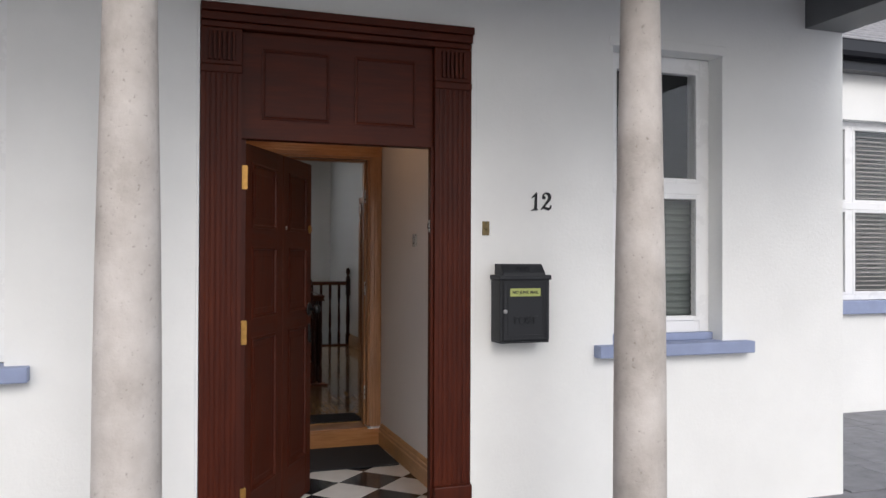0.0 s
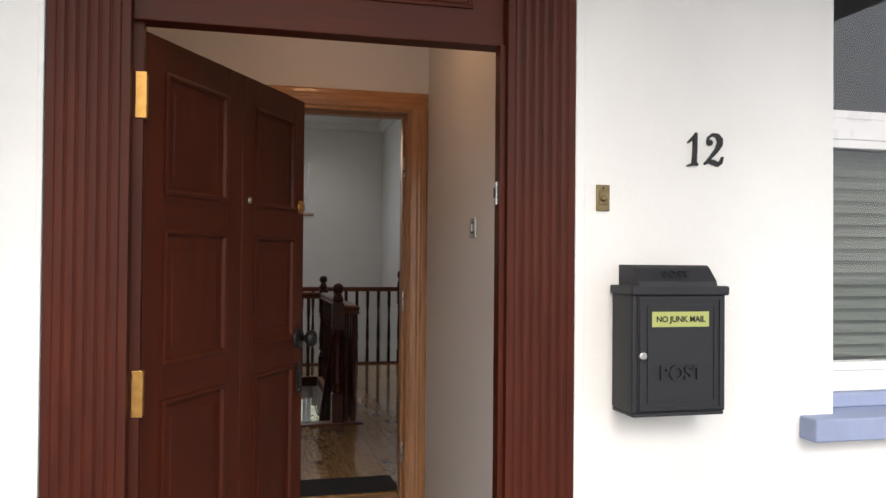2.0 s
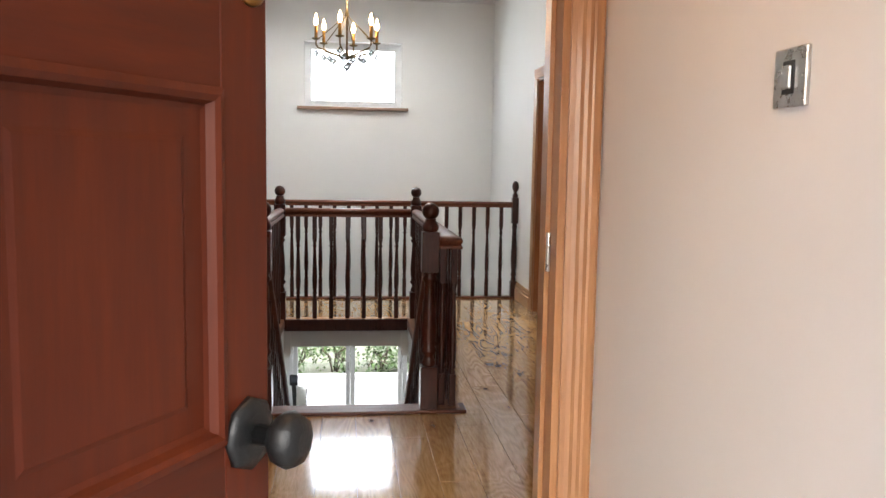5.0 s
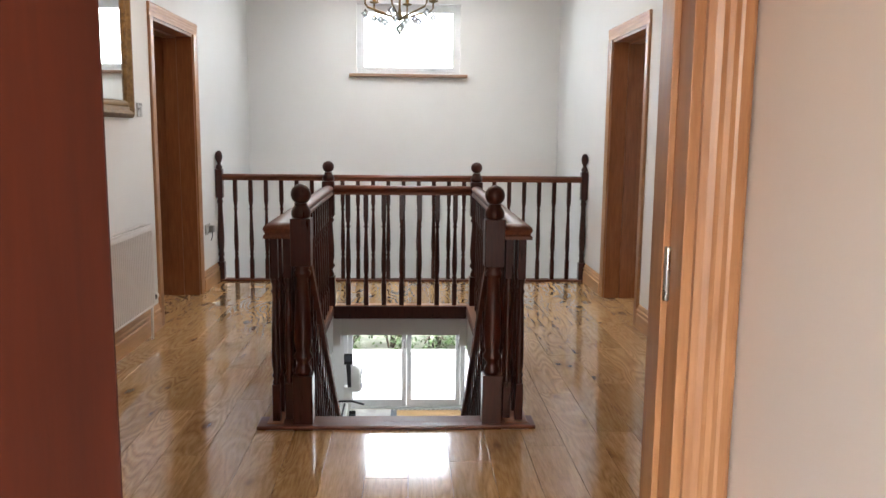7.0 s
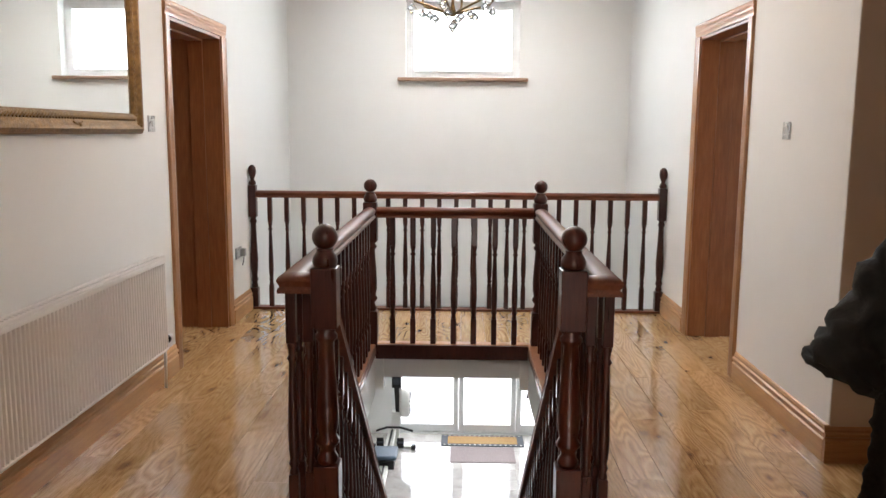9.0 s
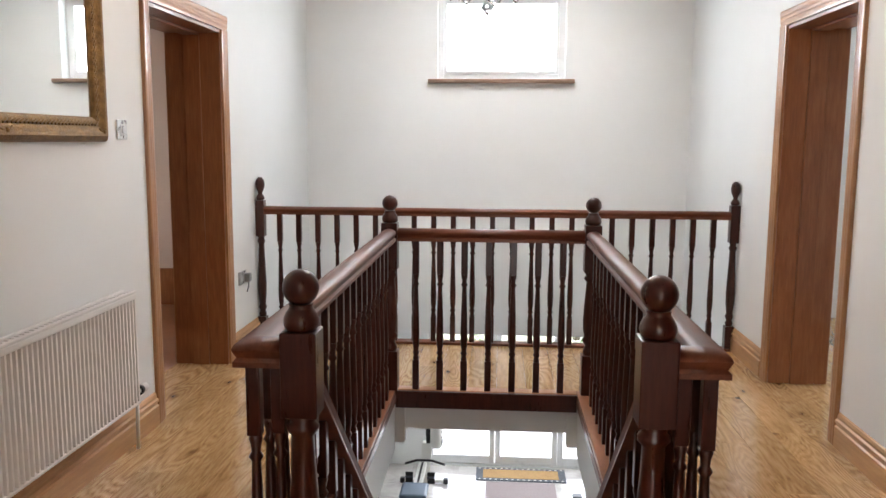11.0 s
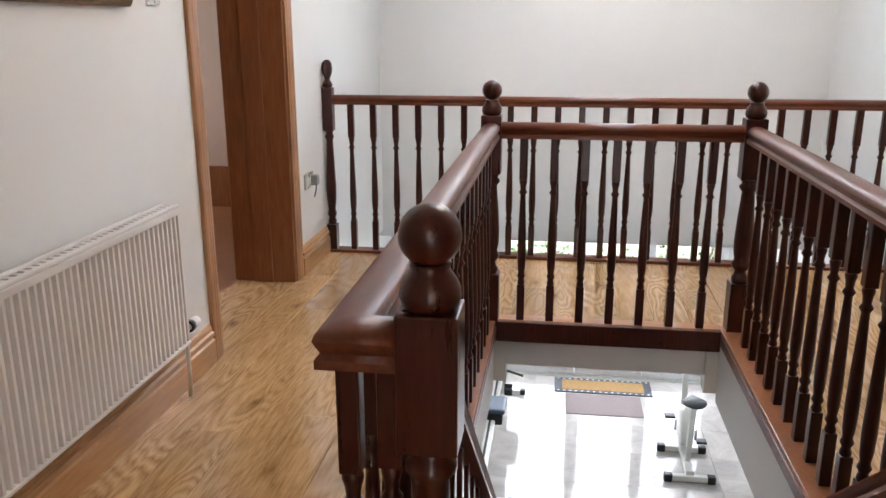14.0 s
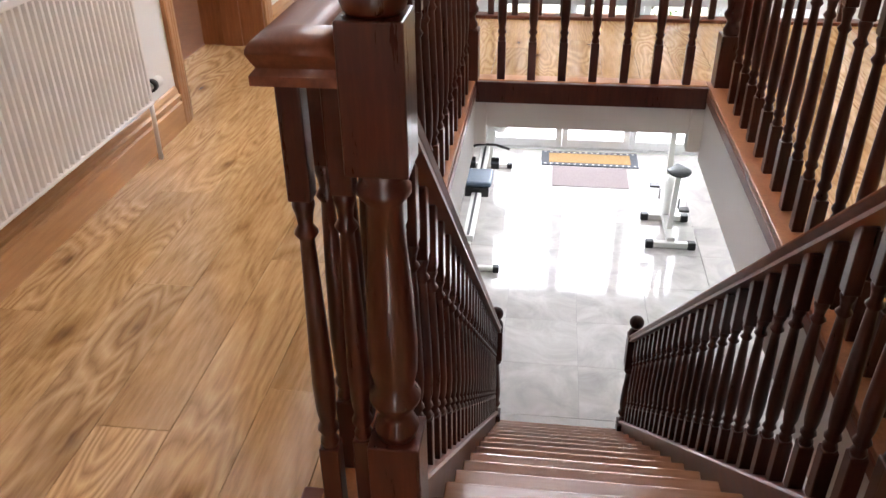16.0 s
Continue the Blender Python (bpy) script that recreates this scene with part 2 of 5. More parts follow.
MATGREY = plain("patterned_mat_border", (0.10, 0.11, 0.13), 0.9, vary=0.4, scale=60, bumps=0.6, bscale=150)
MATPURP = plain("mauve_grey_mat", (0.27, 0.22, 0.22), 0.95, vary=0.15, scale=50, bumps=0.5, bscale=150)
BIKEW = plain("white_machine_enamel", (0.74, 0.74, 0.70), 0.3, vary=0.05, bumps=0)
BLUEV = plain("blue_grey_vinyl", (0.07, 0.11, 0.17), 0.45, vary=0.2, bumps=0.1)
SEATB = plain("dark_grey_vinyl", (0.02, 0.024, 0.03), 0.45, vary=0.2, bumps=0.1)
PAVE = plain("grey_slate_paving", (0.20, 0.20, 0.215), 0.6, vary=0.35, scale=7, bumps=0.4, bscale=30, shift=True)
SLATE = plain("roof_slate", (0.30, 0.30, 0.31), 0.6, vary=0.3, scale=9, bumps=0.3, shift=True)
GUTTER = plain("black_gutter", (0.015, 0.016, 0.02), 0.3, vary=0.1, bumps=0)
PATIO = plain("pale_patio_stone", (0.74, 0.73, 0.70), 0.7, vary=0.12, scale=4, bumps=0.2)
SOIL = plain("lawn_ground", (0.26, 0.27, 0.19), 0.95, vary=0.4, scale=3, bumps=0.4)
LEAF = plain("leaf_green", (0.075, 0.13, 0.03), 0.5, vary=0.5, scale=3, bumps=0, shift=True)
BARK = plain("bark", (0.10, 0.075, 0.05), 0.9, vary=0.4, scale=12, bumps=0.6)
FENCE = wood("garden_fence_wood", (0.24, 0.16, 0.10), (0.33, 0.23, 0.15), (0.42, 0.31, 0.21), "Z", 0.8, 1.0, vary=0.2)


def concrete():
    m, nd, lk, bs = nodes_of("cast_concrete")
    v = coords(nd, lk, shift=True)
    big = noise_node(nd, lk, v, 3.5, 6, 0.65)
    r = ramp(nd, [(0.25, (0.38, 0.345, 0.305)), (0.45, (0.53, 0.49, 0.45)), (0.7, (0.66, 0.62, 0.58))])
    lk.new(big, r.inputs[0])
    pit = noise_node(nd, lk, v, 55, 4, 0.6)
    pr = ramp(nd, [(0.26, (0.42, 0.39, 0.36)), (0.37, (1, 1, 1))])
    lk.new(pit, pr.inputs[0])
    mx = nd.new("ShaderNodeMixRGB")
    mx.blend_type = "MULTIPLY"
    mx.inputs[0].default_value = 0.7
    lk.new(r.outputs[0], mx.inputs[1])
    lk.new(pr.outputs[0], mx.inputs[2])
    band = coords(nd, lk, (1.6, 1.6, 0.7), shift=True)
    b = noise_node(nd, lk, band, 4.0, 3, 0.6)
    b2 = ramp(nd, [(0.35, (0.82, 0.81, 0.8)), (0.65, (1, 1, 1))])
    lk.new(b, b2.inputs[0])
    mx2 = nd.new("ShaderNodeMixRGB")
    mx2.blend_type = "MULTIPLY"
    mx2.inputs[0].default_value = 0.8
    lk.new(mx.outputs[0], mx2.inputs[1])
    lk.new(b2.outputs[0], mx2.inputs[2])
    lk.new(mx2.outputs[0], bs.inputs["Base Color"])
    bs.inputs["Roughness"].default_value = 0.85
    bump(nd, lk, bs, pit, 0.5, 0.006)
    return m


def stone_tile():
    m, nd, lk, bs = nodes_of("polished_stone_tile")
    v = coords(nd, lk, shift=True)
    a = noise_node(nd, lk, v, 2.6, 6, 0.62, 1.2)
    r = ramp(nd, [(0.25, (0.36, 0.34, 0.325)), (0.5, (0.50, 0.475, 0.45)), (0.72, (0.62, 0.60, 0.575))])
    lk.new(a, r.inputs[0])
    lk.new(r.outputs[0], bs.inputs["Base Color"])
    bs.inputs["Roughness"].default_value = 0.07
    bs.inputs["Coat Weight"].default_value = 0.3
    return m


def glassy(name, tint=(1, 1, 1), rough=0.0):
    m, nd, lk, bs = nodes_of(name)
    bs.inputs["Base Color"].default_value = (*tint, 1)
    bs.inputs["Roughness"].default_value = rough
    bs.inputs["Transmission Weight"].default_value = 1.0
    bs.inputs["IOR"].default_value = 1.45
    return m


def glow(name, col, strength):
    m, nd, lk, bs = nodes_of(name)
    bs.inputs["Base Color"].default_value = (*col, 1)
    bs.inputs["Emission Color"].default_value = (*col, 1)
    bs.inputs["Emission Strength"].default_value = strength
    return m


CONC = concrete()
STONE = stone_tile()
PANE = glassy("window_pane")
CRYSTAL = glassy("cut_crystal", (0.62, 0.66, 0.69))
# Roof glass made rough to keep a sun patch off the end wall.
FROST = glassy("sun_diffusing_roof_glass", rough=0.7)
MIRROR, _n, _l, _b = nodes_of("mirror_silver")
_b.inputs["Metallic"].default_value, _b.inputs["Roughness"].default_value = 1.0, 0.015
_b.inputs["Base Color"].default_value = (0.88, 0.9, 0.89, 1)
FLAME = glow("candle_bulb_glow", (1.0, 0.62, 0.28), 10.0)
DARKGLASS, _n, _l, _b = nodes_of("dark_room_pane")
_b.inputs["Base Color"].default_value, _b.inputs["Roughness"].default_value = (0.03, 0.035, 0.035, 1), 0.04

# ---- mesh helpers ----


def box(bm, x0, x1, y0, y1, z0, z1, bev=0.0):
    vs = [bm.verts.new(p) for p in ((x0, y0, z0), (x1, y0, z0), (x1, y1, z0), (x0, y1, z0), (x0, y0, z1), (x1, y0, z1), (x1, y1, z1), (x0, y1, z1))]
    fs = [bm.faces.new([vs[i] for i in f]) for f in ((3, 2, 1, 0), (4, 5, 6, 7), (0, 1, 5, 4), (1, 2, 6, 5), (2, 3, 7, 6), (3, 0, 4, 7))]
    if bev:
        es = list({e for f in fs for e in f.edges})
        bmesh.ops.bevel(bm, geom=es, offset=bev, segments=2, profile=0.5, affect="EDGES")
    return bm


def boxes(*rows, bev=0.0):
    bm = bmesh.new()
    for r in rows:
        box(bm, *r, bev=bev)
    return bm


def lathe(bm, prof, x=0, y=0, z=0, seg=16, axis="Z"):
    """Turns (radius, height) pairs round an axis, closed at both ends."""
    rings = []
    for r, h in prof:
        ring = []
        for i in range(seg):
            a = 2 * math.pi * i / seg
            c, s = r * math.cos(a), r * math.sin(a)
            p = {"Z": (x + c, y + s, z + h), "Y": (x + c, y + h, z - s), "X": (x + h, y + c, z + s)}[axis]
            ring.append(bm.verts.new(p))
        rings.append(ring)
    for a, b in zip(rings, rings[1:]):
        for i in range(seg):
            j = (i + 1) % seg
            bm.faces.new((a[i], a[j], b[j], b[i])).smooth = True
    bm.faces.new(rings[0][::-1])
    bm.faces.new(rings[-1])
    return bm


def sweep(bm, prof, a, b, side, up):
    """Runs an outline of (side, up) pairs straight from a to b."""
    a, b, side, up = Vector(a), Vector(b), Vector(side), Vector(up)
    ra = [bm.verts.new(a + side * u + up * v) for u, v in prof]
    rb = [bm.verts.new(b + side * u + up * v) for u, v in prof]
    n = len(prof)
    for i in range(n):
        j = (i + 1) % n
        bm.faces.new((ra[i], ra[j], rb[j], rb[i]))
    bm.faces.new(ra[::-1])
    bm.faces.new(rb)
    return bm


def sweep_path(bm, prof, pts):
    """Runs an outline along level points with mitred corners."""
    pts = [Vector(p) for p in pts]
    rings = []
    for i, p in enumerate(pts):
        d0 = (p - pts[i - 1]).normalized() if i else None
        d1 = (pts[i + 1] - p).normalized() if i + 1 < len(pts) else None
        n0 = Vector((-d0.y, d0.x, 0)) if d0 else Vector((-d1.y, d1.x, 0))
        n1 = Vector((-d1.y, d1.x, 0)) if d1 else n0
        side = (n0 + n1).normalized()
        side = side / max(0.3, side.dot(n0))
        rings.append([bm.verts.new(p + side * u + Vector((0, 0, v))) for u, v in prof])
    n = len(prof)
    for a, b in zip(rings, rings[1:]):
        for k in range(n):
            j = (k + 1) % n
            bm.faces.new((a[k], a[j], b[j], b[k]))
    bm.faces.new(rings[0][::-1])
    bm.faces.new(rings[-1])
    return bm


def tube(bm, pts, r, seg=8):
    """A round bar through points."""
    pts = [Vector(p) for p in pts]
    rings = []
    for i, p in enumerate(pts):
        d = (pts[min(i + 1, len(pts) - 1)] - pts[max(i - 1, 0)]).normalized()
        u = d.cross(Vector((0, 0, 1)) if abs(d.z) < 0.95 else Vector((1, 0, 0))).normalized()
        w = d.cross(u)
        rings.append([bm.verts.new(p + (u * math.cos(2 * math.pi * k / seg) + w * math.sin(2 * math.pi * k / seg)) * r) for k in range(seg)])
    for a, b in zip(rings, rings[1:]):
        for k in range(seg):
            j = (k + 1) % seg
            bm.faces.new((a[k], a[j], b[j], b[k])).smooth = True
    bm.faces.new(rings[0][::-1])
    bm.faces.new(rings[-1])
    return bm


def mesh_of(bm, name, material):
    bmesh.ops.recalc_face_normals(bm, faces=bm.faces)
    me = bpy.data.meshes.new(name)
    bm.to_mesh(me)
    bm.free()
    me.materials.append(material)
    return me


def part(name, bm, material, parent=None, label="", m=None):
    ob = new(name, bm if isinstance(bm, bpy.types.Mesh) else mesh_of(bm, name, material))
    if parent:
        ob.parent = parent
    if m is not None:
        ob.matrix_basis = m
    if label:
        tagged(ob, label)
    return ob


def thing(name, label, category, group="", m=None):
    ob = tagged(new(name), label, category, group)
    ob.empty_display_size = 0.1
    if m is not None:
        ob.matrix_basis = m
    return ob


def structure(name, bm, material, label=""):
    return tagged(part(name, bm, material), label, "", "", "structure")


def text_mesh(name, words, size, material, parent, m, depth=0.002, align="CENTER", bold=0.0, lean=0.0):
    cu = bpy.data.curves.new(name, "FONT")
    cu.body, cu.size, cu.extrude, cu.align_x, cu.align_y = words, size, depth, align, "CENTER"
    cu.offset, cu.shear = bold, lean
    tmp = bpy.data.objects.new(name, cu)
    scene.collection.objects.link(tmp)
    me = bpy.data.meshes.new_from_object(tmp.evaluated_get(bpy.context.evaluated_depsgraph_get()))
    bpy.data.objects.remove(tmp)
    me.materials.clear()
    me.materials.append(material)
    ob = new(name, me)
    ob.parent = parent
    ob.matrix_basis = m
    return ob

# ---- the house: walls, floors, ceilings ----
FY, FI = 4.31, 4.66          # front wall, outer and inner face
GZ, LZ, BZ = -0.19, -0.145, -2.85   # ground, lobby floor, lower floor
AY, AI = 6.36, 6.55          # wall between lobby and hall
RX = 3.27                    # hall right wall
CY = 13.6                    # far wall of the hall
HC = 3.2                     # hall ceiling
DY = 16.75                   # garden doors

structure("wall_front", boxes(
    (-1.9, 0.852, FY, FI, GZ - 0.3, 0.74), (-1.9, -1.15, FY, FI, 0.74, 2.58), (0.02, 0.852, FY, FI, 0.74, 2.58),
    (0.852, 2.275, FY, FI, 2.53, 2.58), (2.275, 3.12, FY, FI, GZ - 0.3, 2.58), (3.12, 3.87, FY, FI, GZ - 0.3, 0.74),
    (3.87, 4.79, FY, FI, GZ - 0.3, 2.58), (-1.9, 4.79, FY, FI, 2.58, 3.6)), RENDER, "white painted rendered front wall")
structure("wall_front_return", boxes((4.44, 4.79, FI, 6.4, GZ - 0.3, 3.6)), RENDER, "white painted rendered corner wall")
structure("wall_wing", boxes((4.6, 6.45, 6.4, 6.7, GZ - 0.3, 3.3), (6.45, 8.3, 6.4, 6.7, GZ - 0.3, 0.77), (6.45, 8.3, 6.4, 6.7, 2.66, 3.3), (8.3, 12, 6.4, 6.7, GZ - 0.3, 3.3)), RENDER, "white painted rendered wing wall")
structure("ground", boxes((-60, 60, -60, FY, GZ - 0.3, GZ), (4.79, 60, FY, 6.4, GZ - 0.3, GZ)), PAVE, "grey stone paving round the house")
structure("wall_lobby_left", boxes((0.65, 0.80, FI, AY, LZ - 0.2, 2.6)), CREAM)
structure("wall_lobby_right", boxes((2.286, 2.42, FI, AY, LZ - 0.2, 2.6)), CREAM, "cream painted lobby wall")
structure("ceiling_lobby", boxes((0.65, 2.42, FI, AY, 2.45, 2.6)), CEIL)
structure("wall_hall_entry", boxes((-0.25, 0.993, AY, AI, LZ - 0.2, 3.3), (2.207, 4.35, AY, AI, LZ - 0.2, 3.3), (0.993, 2.207, AY, AI, 2.097, 3.3)), CREAM, "cream painted wall with a cased opening")
structure("wall_hall_left", boxes(
    (-0.33, 0.0, AI, 10.40, -0.25, 3.3), (-0.33, 0.0, 11.43, CY, -0.25, 3.3), (-0.33, 0.0, 10.40, 11.43, 2.06, 3.3),
    ), WALL, "white painted hall wall")
structure("wall_hall_right", boxes(
    (RX, RX + 0.33, 9.12, 10.39, -0.25, 3.3), (RX, RX + 0.33, 11.34, CY, -0.25, 3.3), (RX, RX + 0.33, 10.39, 11.34, 2.06, 3.3)), WALL, "white painted hall wall")
# The warm lamp light on the recess is put into this beige.
structure("wall_recess", boxes((RX + 0.004, 4.35, 9.116, 9.12, -0.25, 3.3), (RX + 0.33, 4.35, 9.12, 9.27, -0.25, 3.3), (4.2, 4.35, AI, 9.116, -0.25, 3.3)), BEIGE, "recess wall with warm lamp light put into its beige")


def pierced(x0, x1, z0, z1, hx0, hx1, hz0, hz1, y0, y1):
    """A wall across x with one rectangular opening, as one closed mesh."""
    bm = bmesh.new()
    loops = [[bm.verts.new((x, y, z)) for x, z in ((a, c), (b, c), (b, d), (a, d))] for y in (y0, y1) for a, b, c, d in ((x0, x1, z0, z1), (hx0, hx1, hz0, hz1))]
    for p, q in ((0, 1), (2, 3), (0, 2), (1, 3)):
        for i in range(4):
            j = (i + 1) % 4
            bm.faces.new((loops[p][i], loops[p][j], loops[q][j], loops[q][i]))
    return bm


structure("wall_hall_far", pierced(-0.2, RX + 0.2, -0.28, 3.3, 1.13, 2.22, 1.92, 2.64, CY, CY + 0.3), WALL, "white painted end wall with a high window")
structure("ceiling_hall", boxes((-0.33, 0.88, AI, CY, HC, HC + 0.12), (2.41, 4.35, AI, CY, HC, HC + 0.12), (0.88, 2.41, AI, 10.5, HC, HC + 0.12), (0.88, 2.41, 12.82, CY, HC, HC + 0.12)), CEIL, "white ceiling with a skylight opening")
# Shaft height is chosen to aim skylight down, away from the end wall.
structure("skylight_shaft", boxes((0.84, 0.88, 10.46, 12.86, HC + 0.12, HC + 1.0), (2.41, 2.45, 10.46, 12.86, HC + 0.12, HC + 1.0), (0.88, 2.41, 10.46, 10.5, HC + 0.12, HC + 1.0), (0.88, 2.41, 12.82, 12.86, HC + 0.12, HC + 1.0)), CEIL, "white plastered skylight shaft")
bm = bmesh.new()
cove = [(0, 0), (0.09, 0), (0.075, -0.025), (0.045, -0.04), (0.025, -0.075), (0, -0.09)]
sweep(bm, cove, (0, CY, HC), (RX, CY, HC), (0, -1, 0), (0, 0, 1))
sweep(bm, cove, (0, AI, HC), (0, CY, HC), (1, 0, 0), (0, 0, 1))
sweep(bm, cove, (RX, 9.12, HC), (RX, CY, HC), (-1, 0, 0), (0, 0, 1))
structure("coving", bm, CEIL, "white moulded plaster coving")

# upper floor slab with the stair well and the open gallery
structure("floor_slab", boxes((-0.25, 4.35, AI - 0.12, 8.47, -0.17, -0.012), (-0.35, 1.11, 8.47, 10.98, -0.17, -0.012), (2.13, 4.35, 8.47, 10.98, -0.17, -0.012), (-0.35, RX + 0.35, 10.98, 12.1, -0.225, -0.012)), WALL, "plastered floor edge round the stair well")
structure("stairwell_lining", boxes((1.085, 1.108, 8.5, 10.95, -0.34, -0.03), (2.132, 2.155, 8.5, 10.95, -0.34, -0.03), (1.085, 1.165, 10.95, 11.03, -0.30, -0.06), (2.075, 2.155, 10.95, 11.03, -0.30, -0.06)), WALL, "white plastered stair well lining")

# lower room
structure("floor_lower", boxes((-0.6, 3.7, 7.6, DY, BZ - 0.15, BZ - 0.008)), GROUT, "grouted bed of the stone tiled floor")
structure("wall_lower_left", boxes((-0.75, -0.6, 7.6, DY, BZ, -0.17)), WALL)
structure("wall_lower_right", boxes((3.7, 3.85, 7.6, DY, BZ, -0.17)), WALL)
structure("wall_lower_back", boxes((-0.75, 3.85, 7.45, 7.6, BZ, -0.17)), WALL)
structure("ceiling_lower", boxes((-0.75, -0.2, 7.6, CY, -0.25, -0.17), (RX + 0.2, 3.85, 7.6, CY, -0.25, -0.17), (-0.75, 3.85, CY + 0.3, DY, -0.38, -0.28)), CEIL)
structure("wall_lower_garden", boxes((-0.75, 0.72, DY, DY + 0.25, BZ, -0.28), (3.36, 3.85, DY, DY + 0.25, BZ, -0.28), (0.72, 3.36, DY, DY + 0.25, -0.62, -0.28)), WALL)

# side rooms behind the two hall doors
# Unseen gaps added in both outer walls let daylight brighten the rooms.
structure("side_room_left", boxes((-2.4, -0.33, 9.6, 9.75, -0.1, 2.6), (-2.4, -0.33, 13.2, 13.35, -0.1, 2.6), (-2.55, -2.4, 9.6, 11.7, -0.1, 2.6), (-2.55, -2.4, 12.5, 13.35, -0.1, 2.6), (-2.55, -2.4, 11.7, 12.5, -0.1, 0.9), (-2.55, -2.4, 11.7, 12.5, 2.1, 2.6), (-2.55, -0.33, 9.6, 13.35, 2.6, 2.7)), BEIGE, "beige side room beyond the open doorway")
# Added band; it stands in for the brown tone low in the room.
structure("side_room_dado", boxes((-2.4, -0.33, 13.17, 13.2, -0.004, 0.31), bev=0.003), LINING, "brown band at the foot of the side room wall")
structure("side_room_floor", boxes((-2.55, -0.33, 9.6, 13.35, -0.15, -0.002)), LINING, "dark wooden side room floor")
structure("side_room_right", boxes((RX + 0.33, 5.4, 9.75, 9.9, -0.1, 2.6), (RX + 0.33, 5.4, 13.2, 13.35, -0.1, 2.6), (5.4, 5.55, 9.75, 11.0, -0.1, 2.6), (5.4, 5.55, 12.4, 13.35, -0.1, 2.6), (5.4, 5.55, 11.0, 12.4, -0.1, 0.9), (5.4, 5.55, 11.0, 12.4, 2.1, 2.6), (RX + 0.33, 5.55, 9.75, 13.35, 2.6, 2.7)), WALL)
structure("side_room_floor_right", boxes((RX + 0.33, 5.55, 9.75, 13.35, -0.15, -0.004)), PLANK)
structure("roof", boxes((-2.0, 4.79, FI, AY, 3.3, 3.4), (-2.6, 0.84, AY, CY + 0.3, 3.72, 3.8), (2.45, 5.6, AY, CY + 0.3, 3.72, 3.8), (0.84, 2.45, AY, 10.46, 3.72, 3.8), (0.84, 2.45, 12.86, CY + 0.3, 3.72, 3.8)), SLATE)

# porch
# Soffit is out of view; its reach and grey are set to shade the door head.
structure("porch_ceiling", boxes((-3.0, 4.79, 2.0, FY, 3.05, 3.15)), SOFFIT, "porch soffit out of view, grey to shade the front wall")
structure("porch_beam", boxes((4.49, 4.80, 2.0, FY, 2.75, 3.05), (-3.0, 4.49, 3.05, 3.33, 2.75, 3.05), bev=0.004), GREYPAINT, "grey painted porch beam")

# ---- skirtings, architraves ----
SKIRT = [(0, 0), (0.022, 0), (0.022, 0.098), (0.014, 0.104), (0.014, 0.112), (0.020, 0.117), (0.020, 0.129), (0.011, 0.136), (0.011, 0.145), (0.006, 0.158), (0, 0.165)]


def skirting(a, b, side, mat=PINEY):
    bm = bmesh.new()
    sweep(bm, SKIRT, a, b, side, (0, 0, 1))
    return structure("baseboard", bm, mat, "varnished pine moulded skirting board")


skirting((0, AI, 0), (0, 10.32, 0), (1, 0, 0))
skirting((0, 11.51, 0), (0, 12.08, 0), (1, 0, 0))
skirting((RX, 9.12, 0), (RX, 10.31, 0), (-1, 0, 0))
skirting((RX, 11.42, 0), (RX, 12.08, 0), (-1, 0, 0))
skirting((RX - 0.02, 9.12, 0), (4.2, 9.12, 0), (0, -1, 0), PINEX)
skirting((2.286, FI, LZ), (2.286, AY - 0.02, LZ), (-1, 0, 0))
skirting((2.29, AI, 0), (4.2, AI, 0), (0, 1, 0), PINEX)
skirting((0, AI, 0), (0.91, AI, 0), (0, 1, 0), PINEX)
ARCH = [(0, 0), (0.085, 0), (0.085, 0.016), (0.078, 0.020), (0.062, 0.020), (0.056, 0.0178), (0.046, 0.0192), (0.036, 0.0168), (0.026, 0.018), (0.014, 0.0145), (0, 0.012)]


def casing(name, width, height, depth, m, label, door_hinges=False, lining=LINING):
    """A door case: lining boards, stops, and moulded architraves on the near face. Origin at the opening's left foot, x across, y into the wall."""
    t = tagged(new(name), label, "", "", "structure")
    t.matrix_basis = m
    th = 0.032
    part("jamb", boxes((0, th, 0, depth, 0, height - th), bev=0.002), lining, t)
    part("jamb", boxes((width - th, width, 0, depth, 0, height - th), bev=0.002), lining, t)
    part("head_jamb", boxes((0, width, 0, depth, height - th, height), bev=0.002), lining, t)
    part("door_stop", boxes((th, th + 0.014, depth * 0.36, depth * 0.66, 0, height - th), bev=0.002), lining, t)
    part("door_stop", boxes((width - th - 0.014, width - th, depth * 0.36, depth * 0.66, 0, height - th), bev=0.002), lining, t)
    part("door_stop", boxes((th + 0.014, width - th - 0.014, depth * 0.36, depth * 0.66, height - th - 0.014, height - th), bev=0.002), lining, t)
    for face, s in ((0.0, -1), (depth, 1)):
        for x, d in ((0.012, -1), (width - 0.012, 1)):
            bm = bmesh.new()
            sweep(bm, ARCH, (x, face, 0), (x, face, height - 0.012), (d, 0, 0), (0, s, 0))
            part("architrave", bm, PINE, t)
        bm = bmesh.new()
        sweep(bm, ARCH, (0.012 - 0.085, face, height - 0.012), (width - 0.012 + 0.085, face, height - 0.012), (0, 0, 1), (0, s, 0))
        part("architrave_head", bm, PINEX, t)
    return t


entry = casing("cased_opening", 1.214, 2.092, AI - AY, pose(0.993, AY, 0), "varnished pine door case between lobby and hall", lining=PINE)
part("threshold", boxes((-0.09, 1.285, -0.024, -0.001, LZ, -0.02), bev=0.003), PINEX, entry, "varnished pine step riser")
